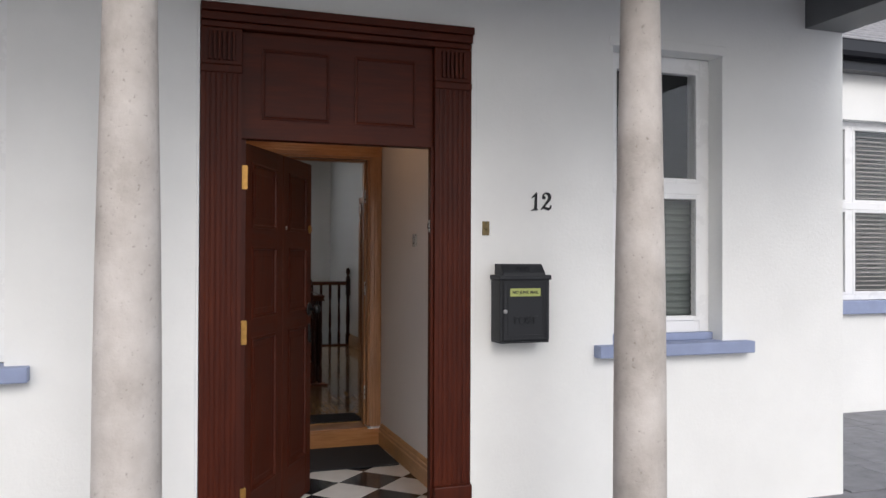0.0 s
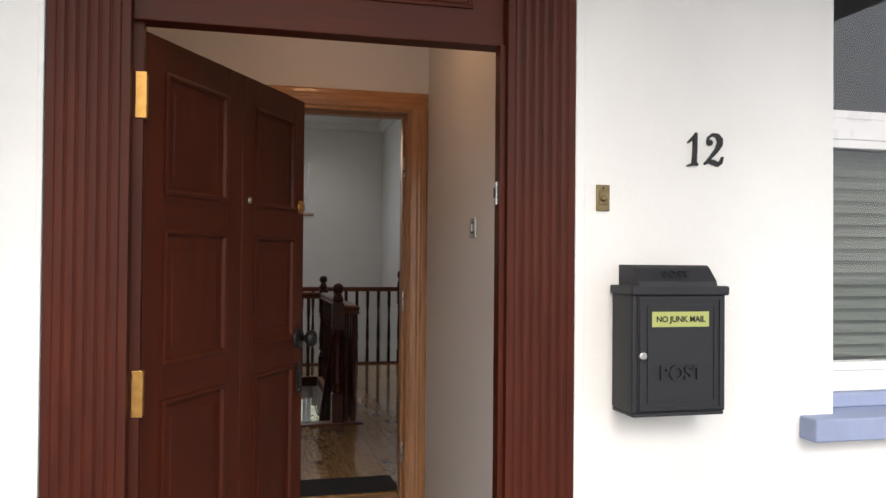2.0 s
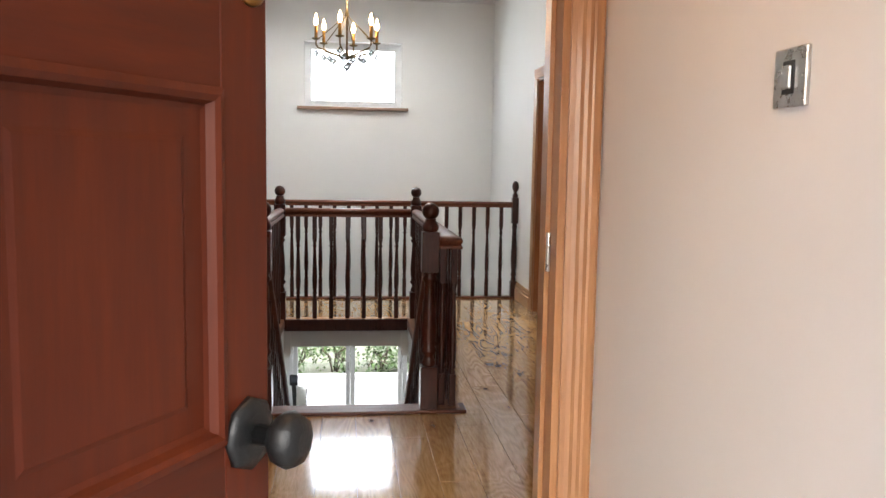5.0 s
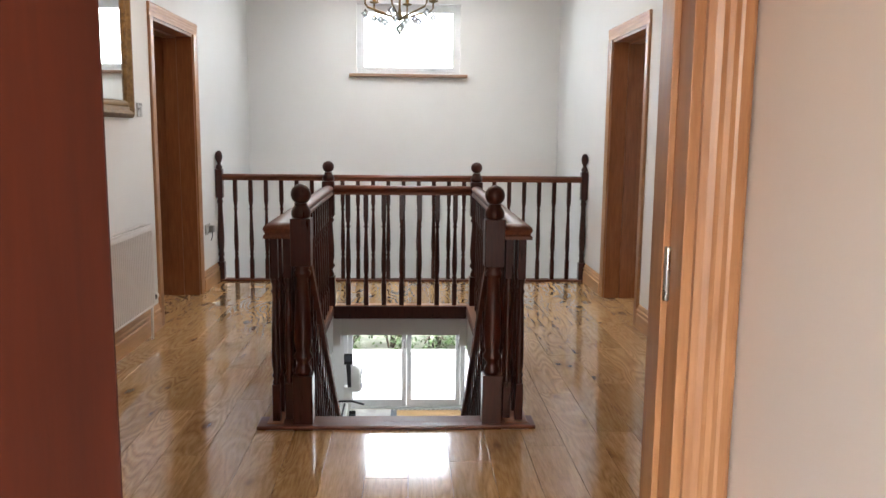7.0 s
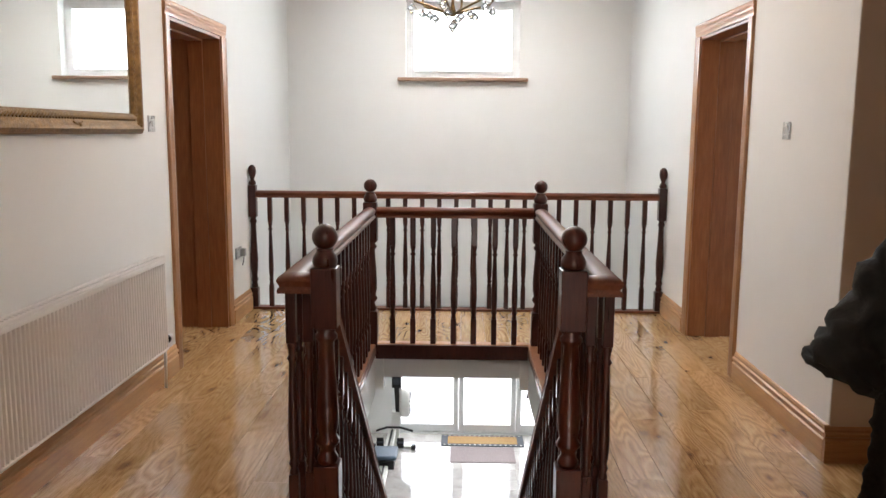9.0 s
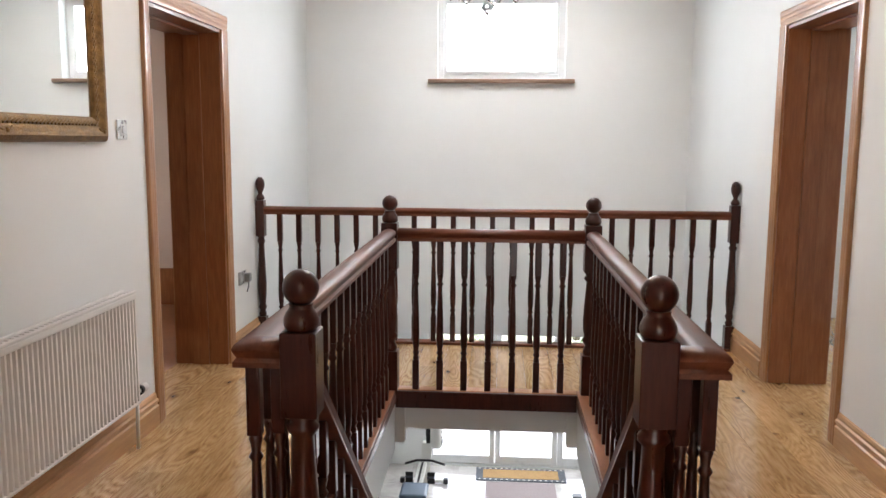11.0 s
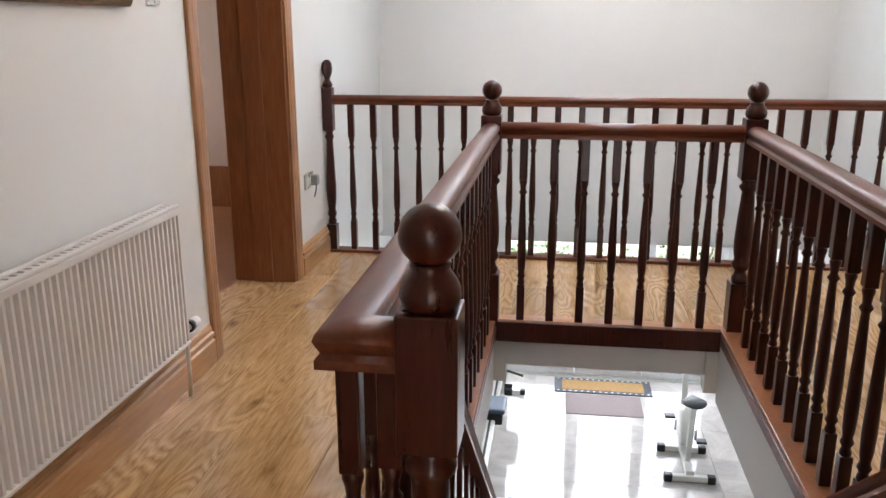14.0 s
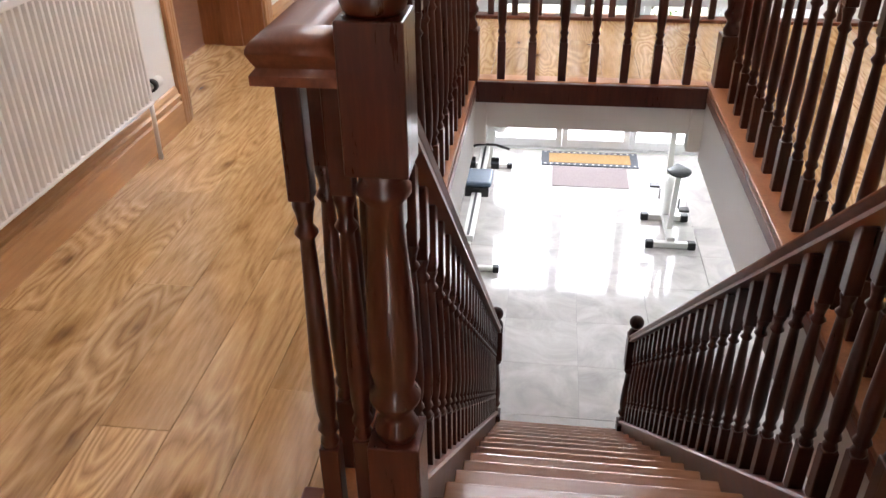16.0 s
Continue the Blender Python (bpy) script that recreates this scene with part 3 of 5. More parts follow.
part("threshold_board", boxes((0.033, 1.181, -0.03, AI - AY - 0.002, -0.0195, -0.004), bev=0.003), PINEX, entry)
casing("door_case_left", 1.03, 2.06, 0.33, pose(0, 10.40, 0, 0, 0, 90), "varnished pine door case in the hall wall")
casing("door_case_right", 0.95, 2.06, 0.33, pose(RX, 11.34, 0, 0, 0, -90), "varnished pine door case in the hall wall")


def hinge(x, y, z, face, parent, mat=CHROME):
    h = part("hinge", boxes((x - 0.0015, x + 0.0015, y - 0.034, y + 0.034, z - 0.05, z + 0.05)), mat, parent, "steel butt hinge")
    bm = bmesh.new()
    lathe(bm, [(0.006, -0.052), (0.0065, -0.05), (0.0065, 0.05), (0.006, 0.052)], x + face * 0.004, y - 0.036, z, 8)
    part("knuckle", bm, mat, h)
    for dz in (-0.03, 0, 0.03):
        bm = bmesh.new()
        lathe(bm, [(0.004, 0), (0.003, 0.0012)], x + face * 0.0015, y - 0.012 + (0.018 if dz else 0), z + dz, 8, "X")
        part("screw", bm, BLACKP, h)


for zz in (1.06, 1.78, 0.25):
    hinge(0.0335, 0.10, zz, 1, entry)
    hinge(1.214 - 0.0335, 0.10, zz, -1, entry)

# ---- windows ----


def window(name, x0, x1, z0, z1, y, m, label, mull_z=None, mull_x=(), fw=0.055, pane_mat=None):
    w = tagged(new(name), label, "", "", "structure")
    w.matrix_basis = m
    pm = pane_mat or PANE
    part("window_frame", boxes((x0, x0 + fw, y, y + 0.06, z0, z1), (x1 - fw, x1, y, y + 0.06, z0, z1), (x0 + fw, x1 - fw, y, y + 0.06, z0, z0 + fw), (x0 + fw, x1 - fw, y, y + 0.06, z1 - fw, z1), bev=0.004), UPVC, w)
    xs = [x0 + fw, *mull_x, x1 - fw]
    zs = [z0 + fw, *((mull_z,) if mull_z else ()), z1 - fw]
    if mull_z:
        part("transom", boxes((x0 + fw, x1 - fw, y - 0.012, y + 0.05, mull_z - 0.035, mull_z + 0.035), bev=0.004), UPVC, w)
    for x in mull_x:
        part("mullion", boxes((x - 0.035, x + 0.035, y - 0.004, y + 0.055, z0 + fw, z1 - fw), bev=0.004), UPVC, w)
    for i in range(len(xs) - 1):
        for k in range(len(zs) - 1):
            a, b = xs[i] + (0.035 if i else 0), xs[i + 1] - (0.035 if i < len(xs) - 2 else 0)
            c, d = zs[k] + (0.035 if k else 0), zs[k + 1] - (0.035 if k < len(zs) - 2 else 0)
            s = 0.028
            part("sash", boxes((a, a + s, y - 0.008, y + 0.045, c, d), (b - s, b, y - 0.008, y + 0.045, c, d), (a + s, b - s, y - 0.008, y + 0.045, c, c + s), (a + s, b - s, y - 0.008, y + 0.045, d - s, d), bev=0.003), UPVC, w)
            g = part("pane", boxes((a + s, b - s, y + 0.018, y + 0.024, c + s, d - s)), pm, w)
            g.visible_shadow = False
    return w


hw = window("window_high", 1.13, 2.22, 1.92, 2.64, CY + 0.12, pose(0, 0, 0), "white framed high window with a pine sill", fw=0.05)
part("window_sill", boxes((1.055, 2.295, CY - 0.055, CY + 0.12, 1.885, 1.92), bev=0.006), SILLWOOD, hw, "wooden window board, its brown darkened for backlight")
fwin = window("window_front", 3.12, 3.87, 0.857, 2.525, FY + 0.13, pose(0, 0, 0), "white front window with a blind and dark backing behind clear glass", mull_z=1.728, fw=0.07)
part("sill_upstand", boxes((3.12, 3.87, FY + 0.09, FY + 0.19, 0.8125, 0.8565), bev=0.004), SILLBLUE, fwin)
part("window_sill", boxes((3.0, 4.05, FY - 0.075, FY + 0.13, 0.742, 0.812), bev=0.006), SILLBLUE, fwin, "blue-grey painted concrete sill")
part("head_trim", boxes((3.10, 3.89, FY - 0.012, FY + 0.13, 2.526, 2.58), bev=0.004), RENDER, fwin)
SLAT = [(0.0, 0.0), (0.010, 0.012), (0.016, 0.027), (0.018, 0.044), (0.0165, 0.044), (0.0145, 0.0275), (0.0085, 0.013), (-0.0015, 0.001)]
for i in range(21):
    part("blind_slat", sweep(bmesh.new(), SLAT, (3.19, FY + 0.205, 0.88 + i * 0.041), (3.80, FY + 0.205, 0.88 + i * 0.041), (0, 1, 0), (0, 0, 1)), BLIND, fwin)
lwin = window("window_front_left", -1.15, 0.02, 0.815, 2.5, FY + 0.13, pose(0, 0, 0), "white front window with a blue-grey sill", mull_z=1.69, mull_x=(-0.56,))
part("window_sill", boxes((-1.25, 0.125, FY - 0.075, FY + 0.13, 0.742, 0.812), bev=0.006), SILLBLUE, lwin, "blue-grey painted concrete sill")
wwin = window("window_wing", 6.45, 8.3, 0.9, 2.66, 6.5, pose(0, 0, 0), "white wing window with a venetian blind", mull_z=1.825, mull_x=(7.075,))
part("window_sill", boxes((6.3, 8.4, 6.33, 6.5, 0.772, 0.897), bev=0.006), SILLBLUE, wwin, "blue-grey painted concrete sill")
for i in range(36):
    part("blind_slat", boxes((6.5, 8.25, 6.60, 6.612, 0.99 + i * 0.044, 0.998 + i * 0.044)), PALESLAT, wwin)
# Added back walls, coloured dark so the rooms behind the glass look unlit.
structure("front_room_back", boxes((2.45, 4.4, 5.4, 5.5, -0.1, 3.0), (-1.9, 0.6, 5.4, 5.5, -0.1, 3.0), (6.2, 9, 7.6, 7.7, -0.1, 3.0)), plain("room_shade_backing", (0.12, 0.125, 0.12), 0.8))
# roof edge of the wing
wing = thing("wing_roof", "grey slate wing roof with a black gutter", "roof")
bm = bmesh.new()
sweep(bm, [(0.0, 0.0), (0.05, 0.0), (0.09, 0.02), (0.115, 0.06), (0.115, 0.16), (0.12, 0.165), (0.12, 0.172), (0.0, 0.172)], (4.8, 6.37, 3.23), (12, 6.37, 3.23), (0, -1, 0), (0, 0, 1))
part("gutter", bm, GUTTER, wing, "black gutter")
part("fascia", boxes((4.8, 12, 6.37, 6.4, 3.12, 3.4), (4.8, 12, 6.24, 6.37, 3.10, 3.12)), GUTTER, wing, "black fascia board")
for i in range(14):
    bm = bmesh.new()
    sweep(bm, [(0, 0), (0.2, 0.08), (0.2, 0.10), (0, 0.02)], (4.8, 6.29 + i * 0.17, 3.41 + i * 0.085), (12, 6.29 + i * 0.17, 3.41 + i * 0.085), (0, 1, 0), (0, 0, 1))
    part("slate_course", bm, SLATE, wing)

# garden doors
gd = tagged(new("garden_door"), "white framed glazed garden doors", "", "", "structure")
part("door_frame", boxes((0.72, 0.78, DY, DY + 0.08, BZ, -0.62), (3.30, 3.36, DY, DY + 0.08, BZ, -0.62), (0.78, 3.30, DY, DY + 0.08, -0.68, -0.62), (0.78, 3.30, DY, DY + 0.08, BZ, BZ + 0.03), bev=0.004), UPVC, gd)
for a, b in ((0.785, 1.66), (1.665, 2.475), (2.48, 3.295)):
    leaf = part("door_leaf", boxes((a, a + 0.07, DY + 0.01, DY + 0.07, BZ + 0.035, -0.685), (b - 0.07, b, DY + 0.01, DY + 0.07, BZ + 0.035, -0.685), (a + 0.07, b - 0.07, DY + 0.01, DY + 0.07, BZ + 0.035, BZ + 0.14), (a + 0.07, b - 0.07, DY + 0.01, DY + 0.07, -0.765, -0.685), bev=0.005), UPVC, gd)
    g = part("pane", boxes((a + 0.07, b - 0.07, DY + 0.035, DY + 0.041, BZ + 0.14, -0.765)), PANE, leaf)
    g.visible_shadow = False
    part("handle", boxes((b - 0.045, b - 0.02, DY - 0.035, DY + 0.01, -1.90, -1.78), bev=0.006), CHROME, leaf)
# skylight
sl = tagged(new("skylight"), "white framed roof light letting in daylight", "", "", "structure")
part("frame", boxes((0.84, 0.9, 10.46, 12.86, HC + 1.0, HC + 1.05), (2.39, 2.45, 10.46, 12.86, HC + 1.0, HC + 1.05), (0.9, 2.39, 10.46, 10.52, HC + 1.0, HC + 1.05), (0.9, 2.39, 12.8, 12.86, HC + 1.0, HC + 1.05)), UPVC, sl)
g = part("pane", boxes((0.9, 2.39, 10.52, 12.8, HC + 1.02, HC + 1.026)), FROST, sl)

# garden
structure("ground_garden", boxes((-40, 40, DY + 0.25, 80, BZ - 0.3, BZ - 0.06)), SOIL, "pale dry garden ground")
structure("patio", boxes((-3, 7, DY + 0.25, 19.75, BZ - 0.06, BZ - 0.02)), PATIO, "pale stone patio")
structure("patio_edging", boxes((-6, 9, 19.75, 19.9, BZ - 0.1, BZ + 0.07), bev=0.01), PATIO, "pale stone patio edging")

# ---- front door ----
surround = tagged(new("door_surround"), "dark mahogany door surround with reeded pilasters", "", "", "structure")


def reeded(x0, x1, y, z0, z1, n=6):
    """A pilaster with rounded reeds on its face."""
    prof = [(x0, y + 0.065), (x1, y + 0.065), (x1, y), (x1 - 0.02, y)]
    w = (x1 - x0 - 0.04) / n
    for i in range(n):
        for k in range(5):
            a = math.pi * k / 4
            prof.append((x1 - 0.02 - w * (i + 0.5) + w * 0.46 * math.cos(a), y + 0.0008 - 0.004 * math.sin(a)))
    prof += [(x0 + 0.02, y), (x0, y)]
    bm = bmesh.new()
    sweep(bm, prof, (0, 0, z0), (0, 0, z1), (1, 0, 0), (0, 1, 0))
    return bm


for x0, x1 in ((0.856, 1.05), (2.045, 2.248)):
    part("pilaster", reeded(x0, x1, FY - 0.01, 0.10, 2.20), MAHOG, surround)
    part("plinth", boxes((x0 - 0.004, x1 + 0.004, FY - 0.035, FY + 0.056, GZ, 0.10), bev=0.008), MAHOG, surround)
    part("capital", boxes((x0 - 0.003, x1 + 0.003, FY - 0.02, FY + 0.056, 2.20, 2.24), (x0 - 0.002, x1 + 0.002, FY - 0.012, FY + 0.056, 2.24, 2.42), bev=0.006), MAHOG, surround)
    for i in range(6):
        w = (x1 - x0 - 0.06) / 6
        part("corbel_reed", boxes((x0 + 0.03 + w * i + 0.004, x0 + 0.03 + w * (i + 1) - 0.004, FY - 0.03, FY - 0.008, 2.26, 2.40), bev=0.004), MAHOG, surround)
part("cornice", boxes((0.852, 2.25, FY - 0.06, FY + 0.25, 2.49, 2.53), (0.853, 2.249, FY - 0.04, FY + 0.25, 2.45, 2.49), (0.854, 2.248, FY - 0.02, FY + 0.25, 2.42, 2.45), bev=0.006), MAHOGX, surround)
part("head_board", boxes((1.05, 2.045, FY + 0.03, FY + 0.10, 1.89, 2.42), bev=0.003), MAHOGX, surround)


def raised_panel(x0, x1, z0, z1, y, s=1):
    """A fielded panel in a moulded recess, facing -y when s is 1."""
    bm = bmesh.new()
    rings = []
    for inset, d in ((0, 0.0), (0.0, -0.005), (0.008, -0.007), (0.014, -0.004), (0.018, 0.005), (0.024, 0.007), (0.05, 0.006), (0.056, 0.004)):
        rings.append([bm.verts.new((x, y + s * d, z)) for x, z in ((x0 + inset, z0 + inset), (x1 - inset, z0 + inset), (x1 - inset, z1 - inset), (x0 + inset, z1 - inset))])
    for a, b in zip(rings, rings[1:]):
        for i in range(4):
            j = (i + 1) % 4
            bm.faces.new((a[i], a[j], b[j], b[i]))
    bm.faces.new(rings[-1])
    return bm


for x0, x1 in ((1.15, 1.49), (1.62, 1.95)):
    part("panel", raised_panel(x0, x1, 1.99, 2.34, FY + 0.028), MAHOGX, surround)
part("inner_jamb", boxes((1.05, 1.075, FY + 0.05, FY + 0.115, LZ, 1.89)), MAHOG, surround)
part("inner_jamb", boxes((2.03, 2.045, FY + 0.015, FY + 0.06, LZ, 1.89)), MAHOG, surround)
part("edge_bead", boxes((2.249, 2.279, FY - 0.012, FY + 0.06, GZ, 2.53), bev=0.003), RENDER, surround)
part("edge_bead", boxes((0.838, 0.852, FY - 0.012, FY, GZ, 2.49), bev=0.003), RENDER, surround)
part("door_sill", boxes((1.05, 2.045, FY - 0.02, FI, GZ - 0.1, LZ - 0.002), bev=0.004), CONC, surround)
keep = part("strike_plate", boxes((2.025, 2.0295, FY + 0.030, FY + 0.055, 1.44, 1.505), bev=0.001), CHROME, surround, "steel strike plate")
part("keep_slot", boxes((2.022, 2.0248, FY + 0.037, FY + 0.048, 1.46, 1.488), bev=0.001), BLACKP, keep)

# the door leaf, ajar: x along the leaf from its hinges, y through it
LEAF_TURN = 61.0
door = tagged(new("door_front"), "dark mahogany six-panel front door standing half open", "", "", "structure")
door.matrix_basis = pose(1.075, 4.40, 0, 0, 0, LEAF_TURN)
DW, DT, D0, D1 = 0.985, 0.05, LZ + 0.008, 1.878
rows = ((1.455, 1.79), (0.985, 1.36), (0.10, 0.89))
cols = ((0.09, 0.425), (0.605, 0.905))
part("stile", boxes((0, 0.09, 0, DT, D0, D1), bev=0.002), MAHOG, door)
part("stile", boxes((0.905, DW, 0, DT, D0, D1), bev=0.002), MAHOG, door)
part("muntin", boxes((0.425, 0.515, 0, DT, D0, D1), bev=0.002), MAHOG, door)
part("muntin", boxes((0.519, 0.605, 0, DT, D0, D1), bev=0.002), MAHOG, door)
part("muntin_core", boxes((0.513, 0.521, 0.006, DT - 0.006, D0, D1)), MAHOG, door)
zs = [D0, rows[2][0], rows[2][1], rows[1][0], rows[1][1], rows[0][0], rows[0][1], D1]
for x0, x1 in cols:
    for k in range(0, 8, 2):
        part("rail", boxes((x0, x1, 0.0005, DT - 0.0005, zs[k], zs[k + 1]), bev=0.001), MAHOGX, door)
    for z0, z1 in rows:
        part("panel", raised_panel(x0, x1, z0, z1, 0.001), MAHOG, door)
        part("panel_back", raised_panel(x0, x1, z0, z1, DT - 0.001, -1), MAHOG, door)
bm = bmesh.new()
lathe(bm, [(0.011, 0.0), (0.011, -0.003), (0.006, -0.005)], 0.565, 0, 1.472, 12, "Y")
part("peephole", bm, CHROME, door, "small metal door viewer")
bm = bmesh.new()
lathe(bm, [(0.025, 0.0), (0.025, -0.004), (0.020, -0.009), (0.014, -0.011), (0.010, -0.011)], 0.955, 0, 1.475, 20, "Y")
part("lock_cylinder", bm, BRASS, door, "round brass lock cylinder")
knob = part("knob_rose", lathe(bmesh.new(), [(0.042, 0.0), (0.042, -0.005), (0.037, -0.010), (0.025, -0.013)], 0.945, 0, 0.985, 8, "Y"), BLACKMET, door, "black iron octagonal knob rose")
part("knob", lathe(bmesh.new(), [(0.012, -0.012), (0.011, -0.030), (0.020, -0.036), (0.030, -0.046), (0.032, -0.056), (0.027, -0.068), (0.013, -0.074)], 0.945, 0, 0.985, 10, "Y"), BLACKMET, knob, "black iron door knob")
esc = part("escutcheon", boxes((0.929, 0.961, -0.007, 0, 0.79, 0.895), bev=0.005), BLACKMET, door, "black iron keyhole plate")
part("keyhole_cover", boxes((0.935, 0.955, -0.014, -0.007, 0.805, 0.86), bev=0.004), BLACKMET, esc)
part("finial", lathe(bmesh.new(), [(0.012, 0), (0.014, -0.006), (0.006, -0.012)], 0.945, -0.005, 0.79, 10, "Y"), BLACKMET, esc)
for zz in (1.70, 0.93, 0.10):
    part("hinge_plate", boxes((1.056, 1.084, FY + 0.043, FY + 0.049, zz - 0.06, zz + 0.06), bev=0.001), BRASS, surround, "brass hinge plate")
    hg = part("hinge", boxes((-0.028, -0.001, -0.004, 0.03, zz - 0.055, zz + 0.055)), BRASS, door, "brass butt hinge")
    part("knuckle", lathe(bmesh.new(), [(0.008, -0.058), (0.009, -0.055), (0.009, 0.055), (0.008, 0.058)], -0.012, -0.008, zz, 10), BRASS, hg)

# ---- porch columns ----


def column(x, y, label):
    c = thing("porch_column", label, "column", "porch columns", pose(x, y, GZ))
    prof = [(0.112, 0.14), (0.112, 0.6), (0.109, 1.1), (0.104, 1.5), (0.096, 1.9), (0.088, 2.3), (0.081, 2.68)]
    part("shaft", lathe(bmesh.new(), prof, seg=40), CONC, c)
    part("base", lathe(bmesh.new(), [(0.15, 0.0), (0.15, 0.06), (0.142, 0.075), (0.125, 0.09), (0.132, 0.115), (0.114, 0.14)], seg=40), CONC, c)
    part("capital", lathe(bmesh.new(), [(0.081, 2.68), (0.095, 2.70), (0.095, 2.72), (0.085, 2.74), (0.12, 2.80), (0.125, 2.86)], seg=40), CONC, c)
    part("abacus", boxes((-0.13, 0.13, -0.13, 0.13, 2.86, 2.94), bev=0.004), CONC, c)
    return c


column(2.616, 3.238, "weathered pale concrete porch column")
column(0.587, 3.142, "weathered pale concrete porch column with dark pits")

# ---- post box ----
pb = thing("post_box", "charcoal metal wall post box with a lidded slot", "post box", "", pose(2.369, FY, 0))
PBW, PBD, PB0, PB1 = 0.288, 0.129, 0.862, 1.192
part("body", boxes((0, PBW, -PBD, 0, PB0, PB1), bev=0.006), BOXGREY, pb)
part("base_tray", boxes((0.003, PBW - 0.003, -PBD + 0.003, 0, PB0 - 0.01, PB0), bev=0.003), BOXGREY, pb)
part("top_plate", boxes((-0.007, PBW + 0.007, -PBD - 0.011, 0, PB1 - 0.004, PB1 + 0.022), bev=0.005), BOXGREY, pb)
bm = bmesh.new()
sweep(bm, [(0, 0.022), (0.122, 0.022), (0.119, 0.034), (0.082, 0.072), (0.07, 0.080), (0, 0.080)], (0.022, 0, PB1), (PBW - 0.022, 0, PB1), (0, -1, 0), (0, 0, 1))
lid = part("lid", bm, BOXGREY, pb, "sloping slot lid")
bm = bmesh.new()
for a in ((0.018, PBW - 0.018, -PBD - 0.009, -PBD, PB0 + 0.01, PB0 + 0.016), (0.018, PBW - 0.018, -PBD - 0.009, -PBD, PB1 - 0.016, PB1 - 0.01), (0.018, 0.024, -PBD - 0.009, -PBD, PB0 + 0.016, PB1 - 0.016), (PBW - 0.024, PBW - 0.018, -PBD - 0.009, -PBD, PB0 + 0.016, PB1 - 0.016)):
    box(bm, *a)
pdoor = part("door", boxes((0.014, PBW - 0.014, -PBD - 0.005, -PBD + 0.002, PB0 + 0.006, PB1 - 0.006), bev=0.002), BOXGREY, pb)
part("door_rim", bm, BOXGREY, pdoor)
bm = bmesh.new()
for a in ((0.042, PBW - 0.036, -PBD - 0.008, -PBD - 0.004, PB0 + 0.03, PB0 + 0.035), (0.042, PBW - 0.036, -PBD - 0.008, -PBD - 0.004, PB1 - 0.035, PB1 - 0.03), (0.042, 0.047, -PBD - 0.008, -PBD - 0.004, PB0 + 0.035, PB1 - 0.035), (PBW - 0.041, PBW - 0.036, -PBD - 0.008, -PBD - 0.004, PB0 + 0.035, PB1 - 0.035)):
    box(bm, *a)
part("door_bead", bm, BOXGREY, pdoor)
lab = part("label", boxes((0.056, 0.231, -PBD - 0.0065, -PBD - 0.005, 1.101, 1.143)), LIME, pdoor, "yellow-green printed label")
text_mesh("label_words", "NO JUNK MAIL", 0.0225, INK, lab, pose(0.1435, -PBD - 0.0072, 1.1215, 90), 0.0003, bold=0.0007)
text_mesh("raised_words", "POST", 0.056, BOXGREY, pdoor, pose(0.145, -PBD - 0.006, 0.972, 90), 0.006, bold=0.001)
text_mesh("lid_words", "POST", 0.034, BOXGREY, lid, pose(0.145, -0.101, PB1 + 0.053, 46), 0.004)
part("lock", lathe(bmesh.new(), [(0.012, 0), (0.012, -0.005), (0.008, -0.007)], 0.026, -PBD - 0.008, 1.022, 16, "Y"), CHROME, pdoor, "chrome lock")
# ---- house number and bell ----


def ribbon(bm, pts, depth):
    """A flat stroke of changing width through (x, z, half width) points, with depth to the back."""
    rows = []
    for i, (x, z, w) in enumerate(pts):
        p, q = pts[max(i - 1, 0)], pts[min(i + 1, len(pts) - 1)]
        d = Vector((q[0] - p[0], q[1] - p[1])).normalized()
        n = Vector((-d.y, d.x)) * w
        rows.append([bm.verts.new((x + sg * n.x, y, z + sg * n.y)) for sg, y in ((1, -depth), (-1, -depth), (-1, 0), (1, 0))])
    for u, v in zip(rows, rows[1:]):
        for k in range(4):
            j = (k + 1) % 4
            bm.faces.new((u[k], u[j], v[j], v[k]))
    bm.faces.new(rows[0][::-1])
    bm.faces.new(rows[-1])
    return bm


def numeral_one():
    bm = bmesh.new()
    ribbon(bm, [(0.009, 0.049, 0.003), (0.006, 0.03, 0.0065), (0.0055, 0.0, 0.0065), (0.004, -0.03, 0.007), (0.002, -0.046, 0.008)], 0.008)
    ribbon(bm, [(-0.019, 0.018, 0.0025), (-0.008, 0.027, 0.004), (0.004, 0.036, 0.006), (0.009, 0.046, 0.003)], 0.006)
    ribbon(bm, [(-0.021, -0.051, 0.002), (-0.008, -0.047, 0.0035), (0.004, -0.044, 0.005), (0.015, -0.046, 0.004)], 0.0085)
    return bm


def numeral_two():
    bm = bmesh.new()
    lathe(bm, [(0.0095, -0.0085), (0.0095, -0.001)], -0.019, 0, 0.021, 16, "Y")
    ribbon(bm, [(-0.027, 0.026, 0.002), (-0.022, 0.037, 0.0035), (-0.008, 0.046, 0.0045), (0.007, 0.043, 0.007), (0.016, 0.031, 0.009), (0.016, 0.018, 0.009), (0.006, 0.001, 0.0065), (-0.010, -0.017, 0.005), (-0.026, -0.035, 0.004), (-0.035, -0.043, 0.003)], 0.008)
    ribbon(bm, [(-0.036, -0.044, 0.003), (-0.022, -0.034, 0.006), (-0.006, -0.037, 0.008), (0.010, -0.043, 0.007), (0.020, -0.036, 0.006), (0.026, -0.020, 0.0025)], 0.006)
    return bm


